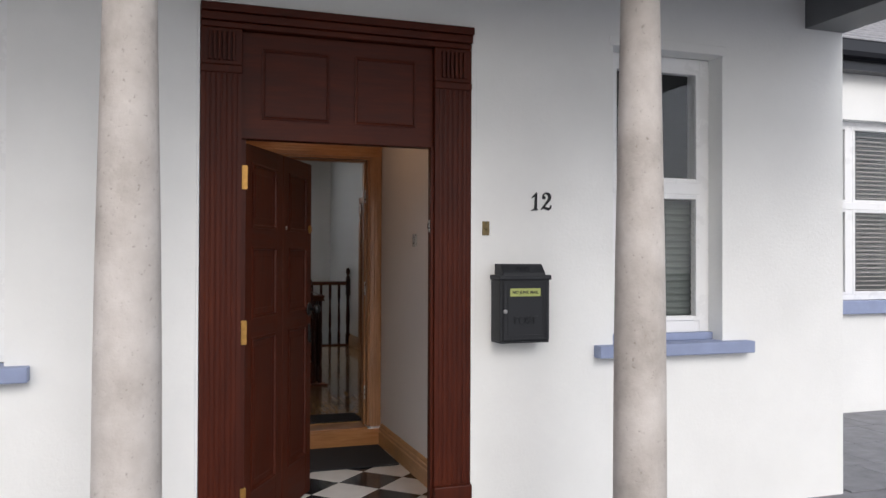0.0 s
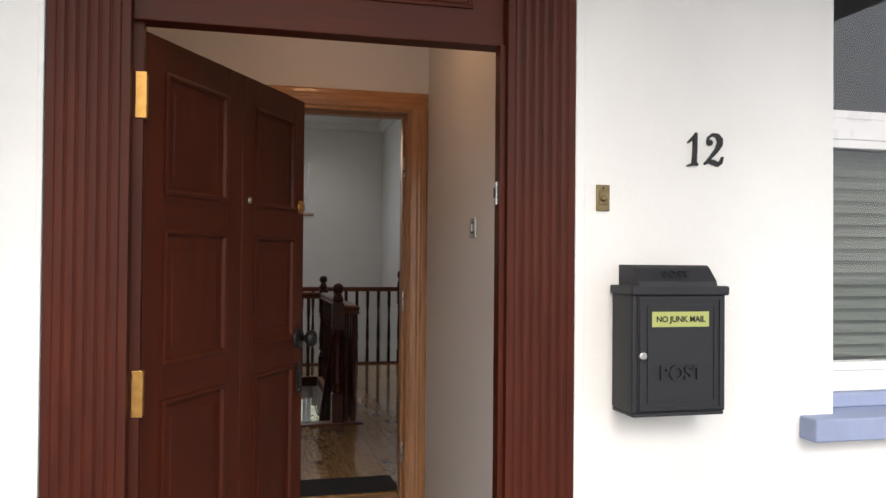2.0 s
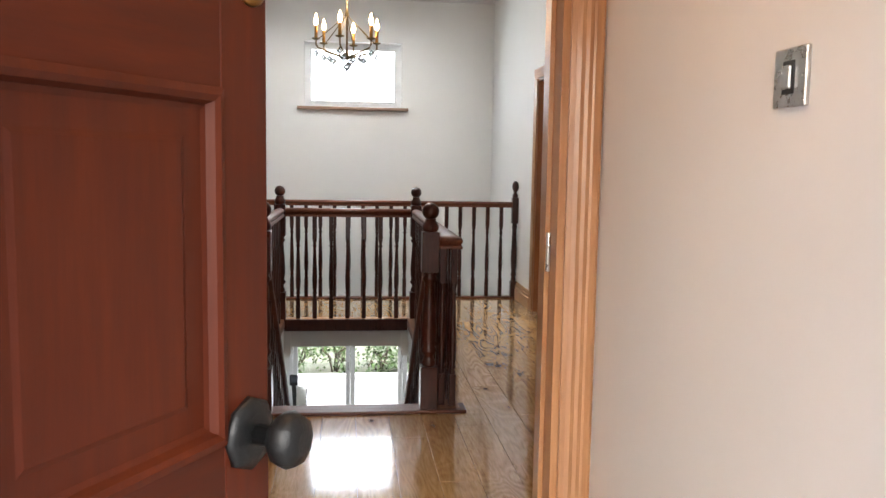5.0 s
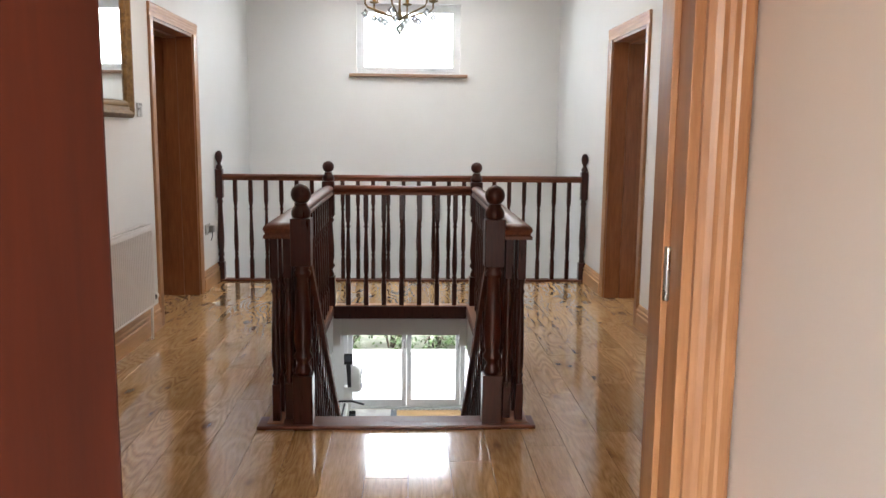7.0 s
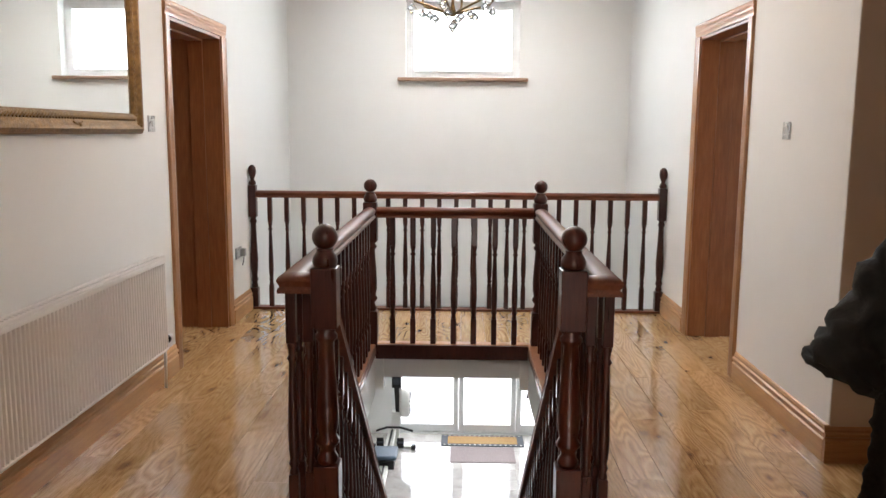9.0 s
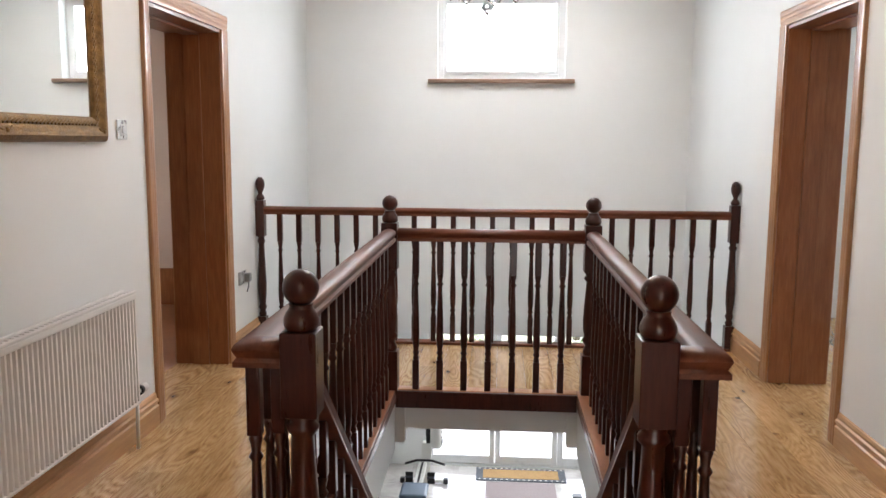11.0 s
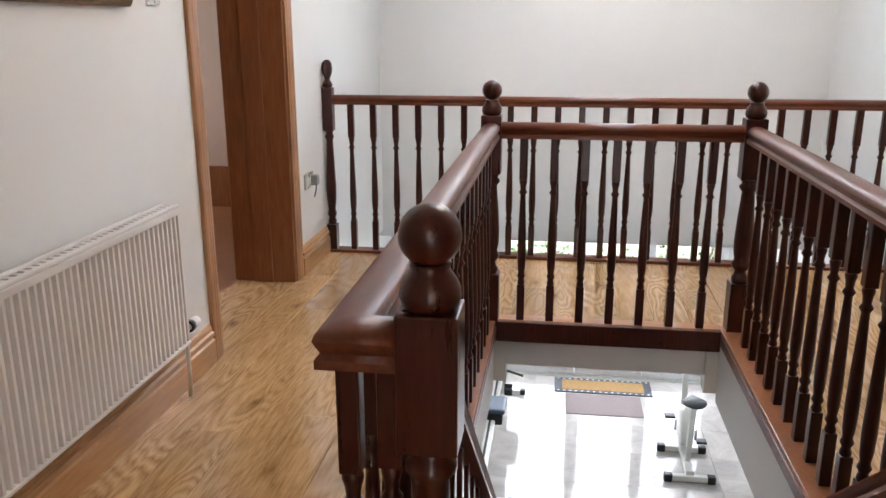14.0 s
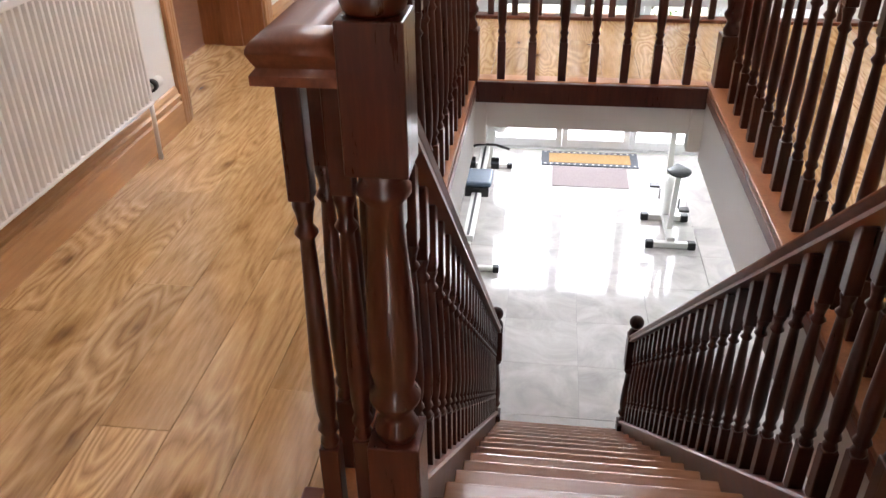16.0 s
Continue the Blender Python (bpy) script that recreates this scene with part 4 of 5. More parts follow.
for build, x in ((numeral_one, 2.628), (numeral_two, 2.701)):
    d = thing("house_number", "black metal house number on the white wall", "house number", "house numbers", pose(x, FY, 1.618))
    part("numeral", build(), BLACKMET, d)
bell = thing("door_bell", "aged brass door bell plate with a push button", "door bell", "", pose(2.337, FY, 1.464))
part("plate", boxes((-0.02, 0.02, -0.008, 0, -0.038, 0.038), bev=0.002), ANTBRASS, bell)
part("button", lathe(bmesh.new(), [(0.009, -0.0105), (0.009, -0.014), (0.004, -0.016)], 0, 0, -0.002, 14, "Y"), ANTBRASS, bell)
part("screw", lathe(bmesh.new(), [(0.0035, -0.008), (0.0025, -0.0095)], 0, 0, 0.029, 10, "Y"), BLACKMET, bell)
part("button_surround", boxes((-0.012, 0.012, -0.0105, -0.008, -0.02, 0.02), bev=0.001), ANTBRASS, bell)

# ---- switches ----


def switch(m, label="brushed steel light switch plate on the wall", sock=False, w=0.086, inset=None):
    """Plate in the x-z plane, facing -y."""
    s = thing("socket" if sock else "light_switch", label, "socket" if sock else "light switch", "" if sock else "light switches", m)
    part("plate", boxes((-w / 2, w / 2, -0.009, 0, -0.043, 0.043), bev=0.0025), CHROME, s)
    if sock:
        for dx in (-0.036, 0.036):
            part("socket_face", boxes((dx - 0.022, dx + 0.022, -0.0115, -0.009, -0.022, 0.022), bev=0.001), inset or SLOT, s)
    else:
        part("surround", boxes((-0.016, 0.016, -0.0105, -0.009, -0.024, 0.024), bev=0.0008), inset or SLOT, s)
        part("rocker", boxes((-0.011, 0.011, -0.016, -0.0105, -0.017, 0.017), bev=0.002), CHROME, s)
    for dx in (-w / 2 + 0.009, w / 2 - 0.009):
        part("screw", lathe(bmesh.new(), [(0.003, -0.009), (0.002, -0.0105)], dx, 0, 0, 8, "Y"), CHROME, s)
    return s


switch(pose(2.286, 5.46, 1.42, 0, 0, 270), "polished steel light switch on the lobby wall", inset=BLACKP)
switch(pose(0, 10.09, 1.44, 0, 0, 90))
switch(pose(RX, 9.78, 1.425, 0, 0, 270))
switch(pose(0, 11.70, 0.50, 0, 0, 90), "steel double socket plate above the skirting with a plug in it", True, 0.146)
plug = bpy.data.objects["socket"]
part("plug", boxes((0.014, 0.058, -0.05, -0.0115, -0.03, 0.026), bev=0.006), GRILLE, plug, "grey plug")
part("flex", tube(bmesh.new(), [(0.036, -0.035, -0.028), (0.036, -0.034, -0.06), (0.038, -0.022, -0.10)], 0.0035), MATGREY, plug)

# ---- balustrades and stairs ----
NB = 0.024


def square_turned(prof, half, blocks, seg=14):
    """A turned post: lathe profile, with square blocks (z0, z1)."""
    bm = bmesh.new()
    lathe(bm, prof, seg=seg)
    for z0, z1 in blocks:
        box(bm, -half, half, -half, half, z0, z1, 0.003)
    return bm


def baluster_mesh(h, half=0.0175):
    k = h / 0.86
    p = [(0.016, 0.17), (0.0185, 0.185), (0.013, 0.20), (0.021, 0.215), (0.0145, 0.23), (0.0195, 0.26), (0.0215, 0.32), (0.019, 0.42), (0.0145, 0.55), (0.0125, 0.60), (0.0205, 0.612), (0.0125, 0.625), (0.015, 0.645), (0.0195, 0.66), (0.015, 0.675)]
    return mesh_of(square_turned([(r * 0.92, z * k) for r, z in p], half, ((0.0, 0.175 * k), (0.67 * k, h)), 10), "baluster", RAILW)


def newel_mesh(h, half, base=0.24, top0=0.70, ball=0.046, drop=0.0):
    """Square base and head block, turned shank, ball finial; drop lets the foot run below its floor."""
    b1 = h - 0.15
    p = [(0.036, base - 0.005), (0.043, base + 0.02), (0.032, base + 0.04), (0.030, base + 0.055), (0.047, base + 0.075), (0.049, base + 0.085), (0.036, base + 0.105), (0.044, base + 0.14), (0.046, base + 0.19), (0.041, base + 0.28), (0.034, base + 0.36), (0.031, top0 - 0.055), (0.045, top0 - 0.04), (0.045, top0 - 0.03), (0.034, top0 - 0.018), (0.046, top0)]
    p = [(r * half / 0.05, z) for r, z in p]
    bm = square_turned(p, half, ((-drop, base), (top0, b1)), 18)
    lathe(bm, [(half * 0.78, b1), (half * 0.92, b1 + 0.006), (half * 1.0, b1 + 0.018), (half * 0.98, b1 + 0.030), (half * 0.84, b1 + 0.044), (half * 0.70, b1 + 0.052), (half * 0.64, b1 + 0.058), (half * 0.68, b1 + 0.066)], seg=24)
    zc = h - ball - 0.001
    lathe(bm, [(max(0.004, ball * math.sin(a)), zc - ball * math.cos(a)) for a in [math.pi * i / 16 for i in range(2, 17)]], seg=24)
    return bm


HAND0 = [(-0.033, 0.0), (-0.033, 0.012), (-0.026, 0.02), (-0.030, 0.028), (-0.034, 0.04), (-0.030, 0.052), (-0.018, 0.060), (0, 0.062), (0.018, 0.060), (0.030, 0.052), (0.034, 0.04), (0.030, 0.028), (0.026, 0.02), (0.033, 0.012), (0.033, 0.0)]
HAND0 = HAND0[:4] + [(-0.034 * math.cos(math.pi * k / 16), 0.038 + 0.024 * math.sin(math.pi * k / 16)) for k in range(17)] + HAND0[-4:]
HAND = [(u * 1.15, v * 1.1) for u, v in HAND0]
RT = 0.925
wellrail = thing("stairwell_balustrade", "dark varnished timber balustrade round the stair well", "balustrade")
NW = mesh_of(newel_mesh(1.095, 0.044, ball=0.0445, top0=0.735, drop=0.3), "newel_post", RAILW)
NF = mesh_of(newel_mesh(1.105, 0.044, ball=0.043, drop=0.06), "newel_post", RAILW)
for x in (1.208, 2.058):
    part("newel_post", NW, None, wellrail, m=pose(x, 8.465, 0))
for x in (1.085, 2.185):
    part("newel_post", NF, None, wellrail, m=pose(x, 10.945, 0))
BAL = baluster_mesh(RT - 0.066 - 0.02)
part("handrail", sweep_path(bmesh.new(), HAND, [(1.085, 10.905, RT - 0.068), (1.085, 8.465, RT - 0.068), (1.168, 8.465, RT - 0.068)]), RAILY, wellrail)
part("handrail", sweep_path(bmesh.new(), HAND, [(2.185, 10.905, RT - 0.068), (2.185, 8.465, RT - 0.068), (2.098, 8.465, RT - 0.068)]), RAILY, wellrail)
part("handrail", sweep(bmesh.new(), HAND, (1.125, 10.945, RT - 0.068), (2.145, 10.945, RT - 0.068), (0, 1, 0), (0, 0, 1)), RAILX, wellrail)
part("base_rail", boxes((1.045, 1.118, 8.43, 10.99, 0.0, 0.02), bev=0.004), LINING, wellrail, "lighter varnished base rail")
part("base_rail", boxes((2.122, 2.225, 8.43, 10.99, 0.0, 0.02), bev=0.004), LINING, wellrail, "lighter varnished base rail")
part("base_rail", boxes((1.118, 2.122, 10.925, 11.0, 0.0, 0.02), bev=0.004), PINEX, wellrail, "lighter varnished base rail")
part("apron", boxes((1.119, 2.121, 10.900, 10.924, -0.078, 0.017), bev=0.003), RAILW, wellrail)
part("apron", boxes((1.109, 1.122, 8.53, 10.954, -0.045, -0.001), bev=0.003), RAILY, wellrail)
part("apron", boxes((2.118, 2.131, 8.53, 10.954, -0.045, -0.001), bev=0.003), RAILY, wellrail)
part("landing_plate", boxes((1.005, 2.255, 8.395, 8.53, 0.0, 0.018), bev=0.005), RAILX, wellrail, "dark wooden plate at the stair head")
part("landing_nosing", boxes((1.25, 2.02, 8.445, 8.50, -0.03, 0.0185), bev=0.006), RAILX, wellrail)
for x in (1.085, 2.185):
    n = 18
    for i in range(n):
        part("baluster", BAL, None, wellrail, m=pose(x, 8.465 + 2.40 * i / n + (0.01 if i == 0 else 0), 0.02))
    part("baluster", BAL, None, wellrail, m=pose(x + (0.055 if x < 1.5 else -0.055), 8.50, 0.02))
for i in range(7):
    part("baluster", BAL, None, wellrail, m=pose(1.228 + 0.1335 * i, 10.945, 0.02))

gal = thing("gallery_balustrade", "dark varnished timber balustrade along the gallery edge", "balustrade")
GT = 0.94
NH = mesh_of(square_turned([(0.02, 0.16), (0.026, 0.19), (0.019, 0.21), (0.028, 0.235), (0.021, 0.26), (0.028, 0.32), (0.030, 0.40), (0.024, 0.56), (0.02, 0.68), (0.028, 0.70), (0.02, 0.72), (0.027, 0.745)], 0.030, ((0.0, 0.17), (0.735, 0.985))), "half_newel", RAILW)
FIN = mesh_of(lathe(bmesh.new(), [(0.022, 0.985), (0.030, 0.998), (0.026, 1.012), (0.014, 1.03), (0.019, 1.045), (0.029, 1.07), (0.032, 1.095), (0.027, 1.125), (0.012, 1.143)], seg=16), "finial", RAILW)
for x in (0.032, RX - 0.032):
    hn = part("half_newel", NH, None, gal, m=pose(x, 12.05, 0))
    part("finial", FIN, None, hn)
part("handrail", sweep(bmesh.new(), [(u * 0.85, v * 0.8) for u, v in HAND], (0.06, 12.05, GT - 0.05), (RX - 0.06, 12.05, GT - 0.05), (0, 1, 0), (0, 0, 1)), RAILX, gal)
part("base_rail", boxes((0.02, RX - 0.02, 12.01, 12.10, 0.0, 0.018), bev=0.004), RAILX, gal)
BALG = baluster_mesh(GT - 0.05 - 0.018)
n = 23
for i in range(n):
    part("baluster", BALG, None, gal, m=pose(0.032 + (RX - 0.064) * (i + 1) / (n + 1), 12.05, 0.018))

stairs = thing("staircase", "varnished timber staircase going down to the lower room", "stairs")
RISE, GO, SY = 0.19, 0.227, 8.47
for i in range(1, 15):
    y0, z = SY + GO * (i - 1), -RISE * i
    part("tread", boxes((1.225, 2.045, y0 - 0.0, y0 + GO + 0.022, z - 0.028, z), bev=0.006), TREAD, stairs)
    part("riser", boxes((1.225, 2.045, y0 - 0.02, y0 - 0.001, z + 0.001, z + RISE - 0.029)), TREAD, stairs)
part("riser", boxes((1.225, 2.045, SY + 14 * GO - 0.02, SY + 14 * GO - 0.001, BZ, -RISE * 14 - 0.029)), TREAD, stairs)
SL = RISE / GO
END = SY + 14 * GO + 0.02
up = Vector((0, 0, 1))
for x, s in ((1.195, 1), (2.075, -1)):
    a, b = (x, 8.52, -0.02 - (8.52 - SY) * SL + 0.04), (x, END, 0.02 - (END - SY) * SL)
    part("string", sweep(bmesh.new(), [(-0.016, -0.30), (0.016, -0.30), (0.016, 0.05), (-0.016, 0.05)], a, b, (1, 0, 0), up), RAILY, stairs, "closed stair string")
    part("string_cap", sweep(bmesh.new(), [(-0.034, 0.05), (0.034, 0.05), (0.034, 0.066), (0.028, 0.074), (-0.028, 0.074), (-0.034, 0.066)], a, b, (1, 0, 0), up), RAILY, stairs)
    ra, rb = Vector((x, 8.51, 0.80)), Vector((x, END, -1.925))
    part("handrail", sweep(bmesh.new(), HAND, ra, rb, (1, 0, 0), up), RAILY, stairs)
    n = 26
    BST = baluster_mesh(0.70, 0.0175)
    for i in range(n):
        y = 8.60 + (END - 0.12 - 8.60) * i / (n - 1)
        foot = a[2] + 0.072 - (y - a[1]) * (a[2] - b[2]) / (b[1] - a[1])
        head = ra.z + 0.008 - (y - ra.y) * (ra.z - rb.z) / (rb.y - ra.y)
        part("baluster", BST, None, stairs, m=pose(x, y, foot) @ Matrix.Diagonal((1, 1, (head - foot) / 0.70, 1)))
    part("foot_newel", mesh_of(newel_mesh(1.115, 0.045, top0=0.72), "foot_newel", RAILW), None, stairs, m=pose(x, END + 0.02, BZ))

# ---- hall things ----
rad = thing("radiator", "white enamelled panel radiator on the hall wall", "radiator")
R0, R1, RZ0, RZ1 = 7.85, 9.955, 0.232, 0.744
part("back_panel", boxes((0.035, 0.05, R0, R1, RZ0, RZ1 - 0.02), bev=0.004), RADW, rad)
bm = bmesh.new()
n = 68
prof = [(0.075, R0 + 0.02)]
pitch = (R1 - R0 - 0.04) / n
for i in range(n):
    y = R0 + 0.02 + pitch * i
    prof += [(0.088, y + pitch * 0.1), (0.100, y + pitch * 0.28), (0.100, y + pitch * 0.62), (0.088, y + pitch * 0.82)]
prof += [(0.075, R1 - 0.02)]
sweep(bm, prof, (0, 0, RZ0 + 0.012), (0, 0, RZ1 - 0.036), (1, 0, 0), (0, 1, 0))
part("front_panel", bm, RADW, rad, "ribbed front panel")
part("front_rim", boxes((0.072, 0.102, R0, R1, RZ1 - 0.038, RZ1 - 0.013), (0.072, 0.102, R0, R1, RZ0, RZ0 + 0.014), bev=0.004), RADW, rad)
part("side_cover", boxes((0.035, 0.098, R1 - 0.014, R1 + 0.002, RZ0 + 0.01, RZ1 - 0.01), bev=0.003), RADW, rad)
part("side_cover", boxes((0.035, 0.098, R0 - 0.002, R0 + 0.014, RZ0 + 0.01, RZ1 - 0.01), bev=0.003), RADW, rad)
part("top_lip", boxes((0.086, 0.102, R0 - 0.002, R1 + 0.002, RZ1 - 0.012, RZ1), bev=0.003), RADW, rad)
part("top_lip", boxes((0.034, 0.046, R0 - 0.002, R1 + 0.002, RZ1 - 0.012, RZ1), bev=0.003), RADW, rad)
gr = part("top_grille", boxes((0.046, 0.086, R0, R1, RZ1 - 0.016, RZ1 - 0.011)), GRILLE, rad, "grey slotted top grille")
for i in range(70):
    part("slot", boxes((0.050, 0.082, R0 + 0.03 + i * 0.03, R0 + 0.045 + i * 0.03, RZ1 - 0.011, RZ1 - 0.0075)), RADW, gr)
vb = part("valve", lathe(bmesh.new(), [(0.011, 0), (0.013, 0.02), (0.014, 0.06), (0.012, 0.065)], 0.062, R1 + 0.002, 0.268, 14, "Y"), CHROME, rad)
part("valve_cap", lathe(bmesh.new(), [(0.019, 0), (0.021, 0.006), (0.020, 0.045), (0.013, 0.052)], 0.062, R1 + 0.085, 0.268, 14, "Y"), WHITEP, vb, "white valve cap")
part("valve_ring", lathe(bmesh.new(), [(0.022, 0), (0.022, 0.022)], 0.062, R1 + 0.063, 0.268, 14, "Y"), BLACKP, vb)
part("pipe", tube(bmesh.new(), [(0.062, R1 + 0.045, 0.262), (0.06, R1 + 0.047, 0.15), (0.055, R1 + 0.05, 0.0)], 0.0085), RADW, rad)

mir = thing("wall_mirror", "large mirror in an ornate antique gilt frame", "mirror")
M0, M1, MZ0, MZ1 = 8.47, 9.905, 1.387, 2.42
MP = [(0, 0.0), (0, 0.022), (0.008, 0.034), (0.024, 0.046), (0.036, 0.044), (0.05, 0.034), (0.066, 0.026), (0.078, 0.03), (0.088, 0.027), (0.10, 0.016), (0.10, 0.0)]


def mitred(prof, y0, y1, z0, z1):
    bm = bmesh.new()
    loops = []
    for u, d in prof:
        loops.append([bm.verts.new((d, y, z)) for y, z in ((y0 + u, z0 + u), (y1 - u, z0 + u), (y1 - u, z1 - u), (y0 + u, z1 - u))])
    for a, b in zip(loops, loops[1:]):
        for i in range(4):
            j = (i + 1) % 4
            bm.faces.new((a[i], a[j], b[j], b[i]))
    return bm


part("frame", mitred(MP, M0, M1, MZ0, MZ1), GILT, mir, "moulded gilt frame")
bm = bmesh.new()


def strand(a, b, r):
    """One short twist of the rope moulding."""
    a, b = Vector(a), Vector(b)
    tube(bm, [a, a.lerp(b, 0.2), a.lerp(b, 0.8), b], r, 6)


RU = 0.074
for i in range(52):
    y = M0 + RU + (M1 - M0 - 2 * RU) * i / 52
    for z in (MZ0 + RU, MZ1 - RU):
        strand((0.027, y, z - 0.007), (0.029, y + 0.024, z + 0.007), 0.005)
for i in range(34):
    z = MZ0 + RU + (MZ1 - MZ0 - 2 * RU) * i / 34
    for y in (M0 + RU, M1 - RU):
        strand((0.027, y - 0.007, z), (0.029, y + 0.007, z + 0.024), 0.005)
part("rope_moulding", bm, GILT, mir, "twisted gilt rope moulding")
part("edge_bead", mitred([(0.0, 0.02), (0.003, 0.03), (0.010, 0.033), (0.016, 0.028), (0.016, 0.02)], M0 + 0.006, M1 - 0.006, MZ0 + 0.006, MZ1 - 0.006), GILT, mir)


def scroll(y, z, wide):
    """A carved spray: curled tendrils and small leaves."""
    bm = bmesh.new()
    for sgn in (-1, 1):
        for k, (ln, tilt) in enumerate(((0.06, 0.15), (0.045, 0.8), (0.045, -0.6))):
            pts = []
            for j in range(8):
                f = j / 7
                a = tilt + sgn * 0 + f * 2.6 * (1 if k != 1 else -1)
                pts.append((0.040 - 0.006 * f, y + sgn * (0.008 + ln * wide * f * math.cos(a * 0.5)), z + 0.018 * math.sin(a) * (0.6 + 0.4 * f) - 0.004))
            tube(bm, pts, 0.0042, 6)
    lathe(bm, [(0.002, 0.0), (0.011, 0.004), (0.008, 0.012), (0.002, 0.015)], 0.036, y, z, 8, "X")
    return bm


for y, z, wide in ((M0 + 0.05, MZ0 + 0.04, 0.6), (M1 - 0.05, MZ0 + 0.04, 0.6), (M0 + 0.05, MZ1 - 0.04, 0.6), (M1 - 0.05, MZ1 - 0.04, 0.6), (9.19, MZ0 + 0.04, 1.3), (9.19, MZ1 - 0.04, 1.3)):
    part("carved_ornament", scroll(y, z, wide), GILT, mir, "carved leaf ornament")
part("mirror_glass", boxes((0.008, 0.014, M0 + 0.095, M1 - 0.095, MZ0 + 0.095, MZ1 - 0.095)), MIRROR, mir, "bevelled mirror glass")

# chandelier
ch = thing("chandelier", "brass candle chandelier with hanging crystal drops", "chandelier", "", pose(1.62, 9.97, 0))
part("chain", tube(bmesh.new(), [(0, 0, 2.36), (0, 0, 3.15)], 0.006), ANTBRASS, ch)
part("ceiling_rose", lathe(bmesh.new(), [(0.055, HC), (0.055, HC - 0.012), (0.03, HC - 0.03), (0.008, HC - 0.05)][::-1], seg=20), ANTBRASS, ch)
part("stem", lathe(bmesh.new(), [(0.008, 1.985), (0.022, 2.0), (0.012, 2.03), (0.007, 2.06), (0.007, 2.26), (0.014, 2.29), (0.006, 2.33), (0.004, 2.36)], seg=12), ANTBRASS, ch)


def drop_mesh(r, h):
    bm = bmesh.new()
    lathe(bm, [(0.001, 0), (r, -h * 0.5), (0.001, -h)], seg=6)
    return mesh_of(bm, "crystal_drop", CRYSTAL)


DROP, DROPB = drop_mesh(0.025, 0.056), drop_mesh(0.029, 0.072)
for i in range(6):
    a = 2 * math.pi * (i + 0.3) / 6
    c, s = math.cos(a), math.sin(a)
    arm = part("arm", tube(bmesh.new(), [(0.012 * c, 0.012 * s, 2.0), (0.11 * c, 0.11 * s, 2.03), (0.20 * c, 0.20 * s, 2.055), (0.215 * c, 0.215 * s, 2.075), (0.215 * c, 0.215 * s, 2.11)], 0.006), ANTBRASS, ch)
    part("upper_stay", tube(bmesh.new(), [(0.008 * c, 0.008 * s, 2.28), (0.215 * c, 0.215 * s, 2.10)], 0.003, 6), ANTBRASS, arm)
    part("drip_pan", lathe(bmesh.new(), [(0.008, 2.105), (0.028, 2.112), (0.030, 2.118), (0.012, 2.118)], 0.215 * c, 0.215 * s, 0, 14), ANTBRASS, arm)
    part("candle_sleeve", lathe(bmesh.new(), [(0.011, 2.118), (0.011, 2.20)], 0.215 * c, 0.215 * s, 0, 12), BRASS, arm)
    part("candle_bulb", lathe(bmesh.new(), [(0.006, 2.20), (0.013, 2.215), (0.015, 2.23), (0.010, 2.25), (0.002, 2.28)], 0.215 * c, 0.215 * s, 0, 10), FLAME, arm, "lit candle bulb")
    part("crystal_drop", DROP, None, arm, m=pose(0.215 * c, 0.215 * s, 2.045))
    part("crystal_drop", DROP, None, arm, m=pose(0.12 * c, 0.12 * s, 2.015))
part("crystal_drop", DROPB, None, ch, m=pose(0, 0, 1.975))

# coat stand in the recess
cs = thing("coat_stand", "dark wooden coat stand in the hall recess", "coat stand")
CX, CYY = 3.28, 8.12
part("pole", lathe(bmesh.new(), [(0.03, 0.05), (0.024, 0.3), (0.022, 1.2), (0.02, 1.75), (0.028, 1.78), (0.01, 1.83)], CX, CYY, 0, 14), RAILW, cs)
for k in range(4):
    a = math.pi / 4 + k * math.pi / 2
    c, s = math.cos(a), math.sin(a)
    part("leg", tube(bmesh.new(), [(CX + 0.02 * c, CYY + 0.02 * s, 0.22), (CX + 0.16 * c, CYY + 0.16 * s, 0.10), (CX + 0.26 * c, CYY + 0.26 * s, 0.014)], 0.014), RAILW, cs)
    part("hook", tube(bmesh.new(), [(CX + 0.02 * c, CYY + 0.02 * s, 1.66), (CX + 0.12 * c, CYY + 0.12 * s, 1.68), (CX + 0.15 * c, CYY + 0.15 * s, 1.75)], 0.008), RAILW, cs)


def draped(cx, cy, z1, z0, rx, ry, folds, seedv, flare=0.3, seg=48, lev=26):
    """Cloth hanging from a hook: a lofted, folded sheet with thickness."""
    rnd = random.Random(seedv)
    ph = [rnd.uniform(0, 6.28) for _ in range(4)]
    bm = bmesh.new()
    rings = []
    for l in range(lev + 1):
        f = l / lev
        z = z1 + (z0 - z1) * f
        grow = 0.25 + 0.75 * min(1, f * 2.2) + flare * f
        ring = []
        for k in range(seg):
            a = 2 * math.pi * k / seg
            w = 1 + 0.10 * f * math.sin(folds * a + ph[0] + 1.5 * f) + 0.05 * math.sin(2 * folds * a + ph[1] + 4 * f) + 0.04 * math.sin(9 * f + ph[2] + a)
            ring.append(bm.verts.new((cx + rx * grow * w * math.cos(a), cy + ry * grow * w * math.sin(a), z + 0.025 * f * math.sin(3 * a + ph[3]))))
        rings.append(ring)
    for a, b in zip(rings, rings[1:]):
        for k in range(seg):
            j = (k + 1) % seg
            bm.faces.new((a[k], a[j], b[j], b[k])).smooth = True
    bm.faces.new(rings[0])
    bm.faces.new(rings[-1][::-1])
    return bm


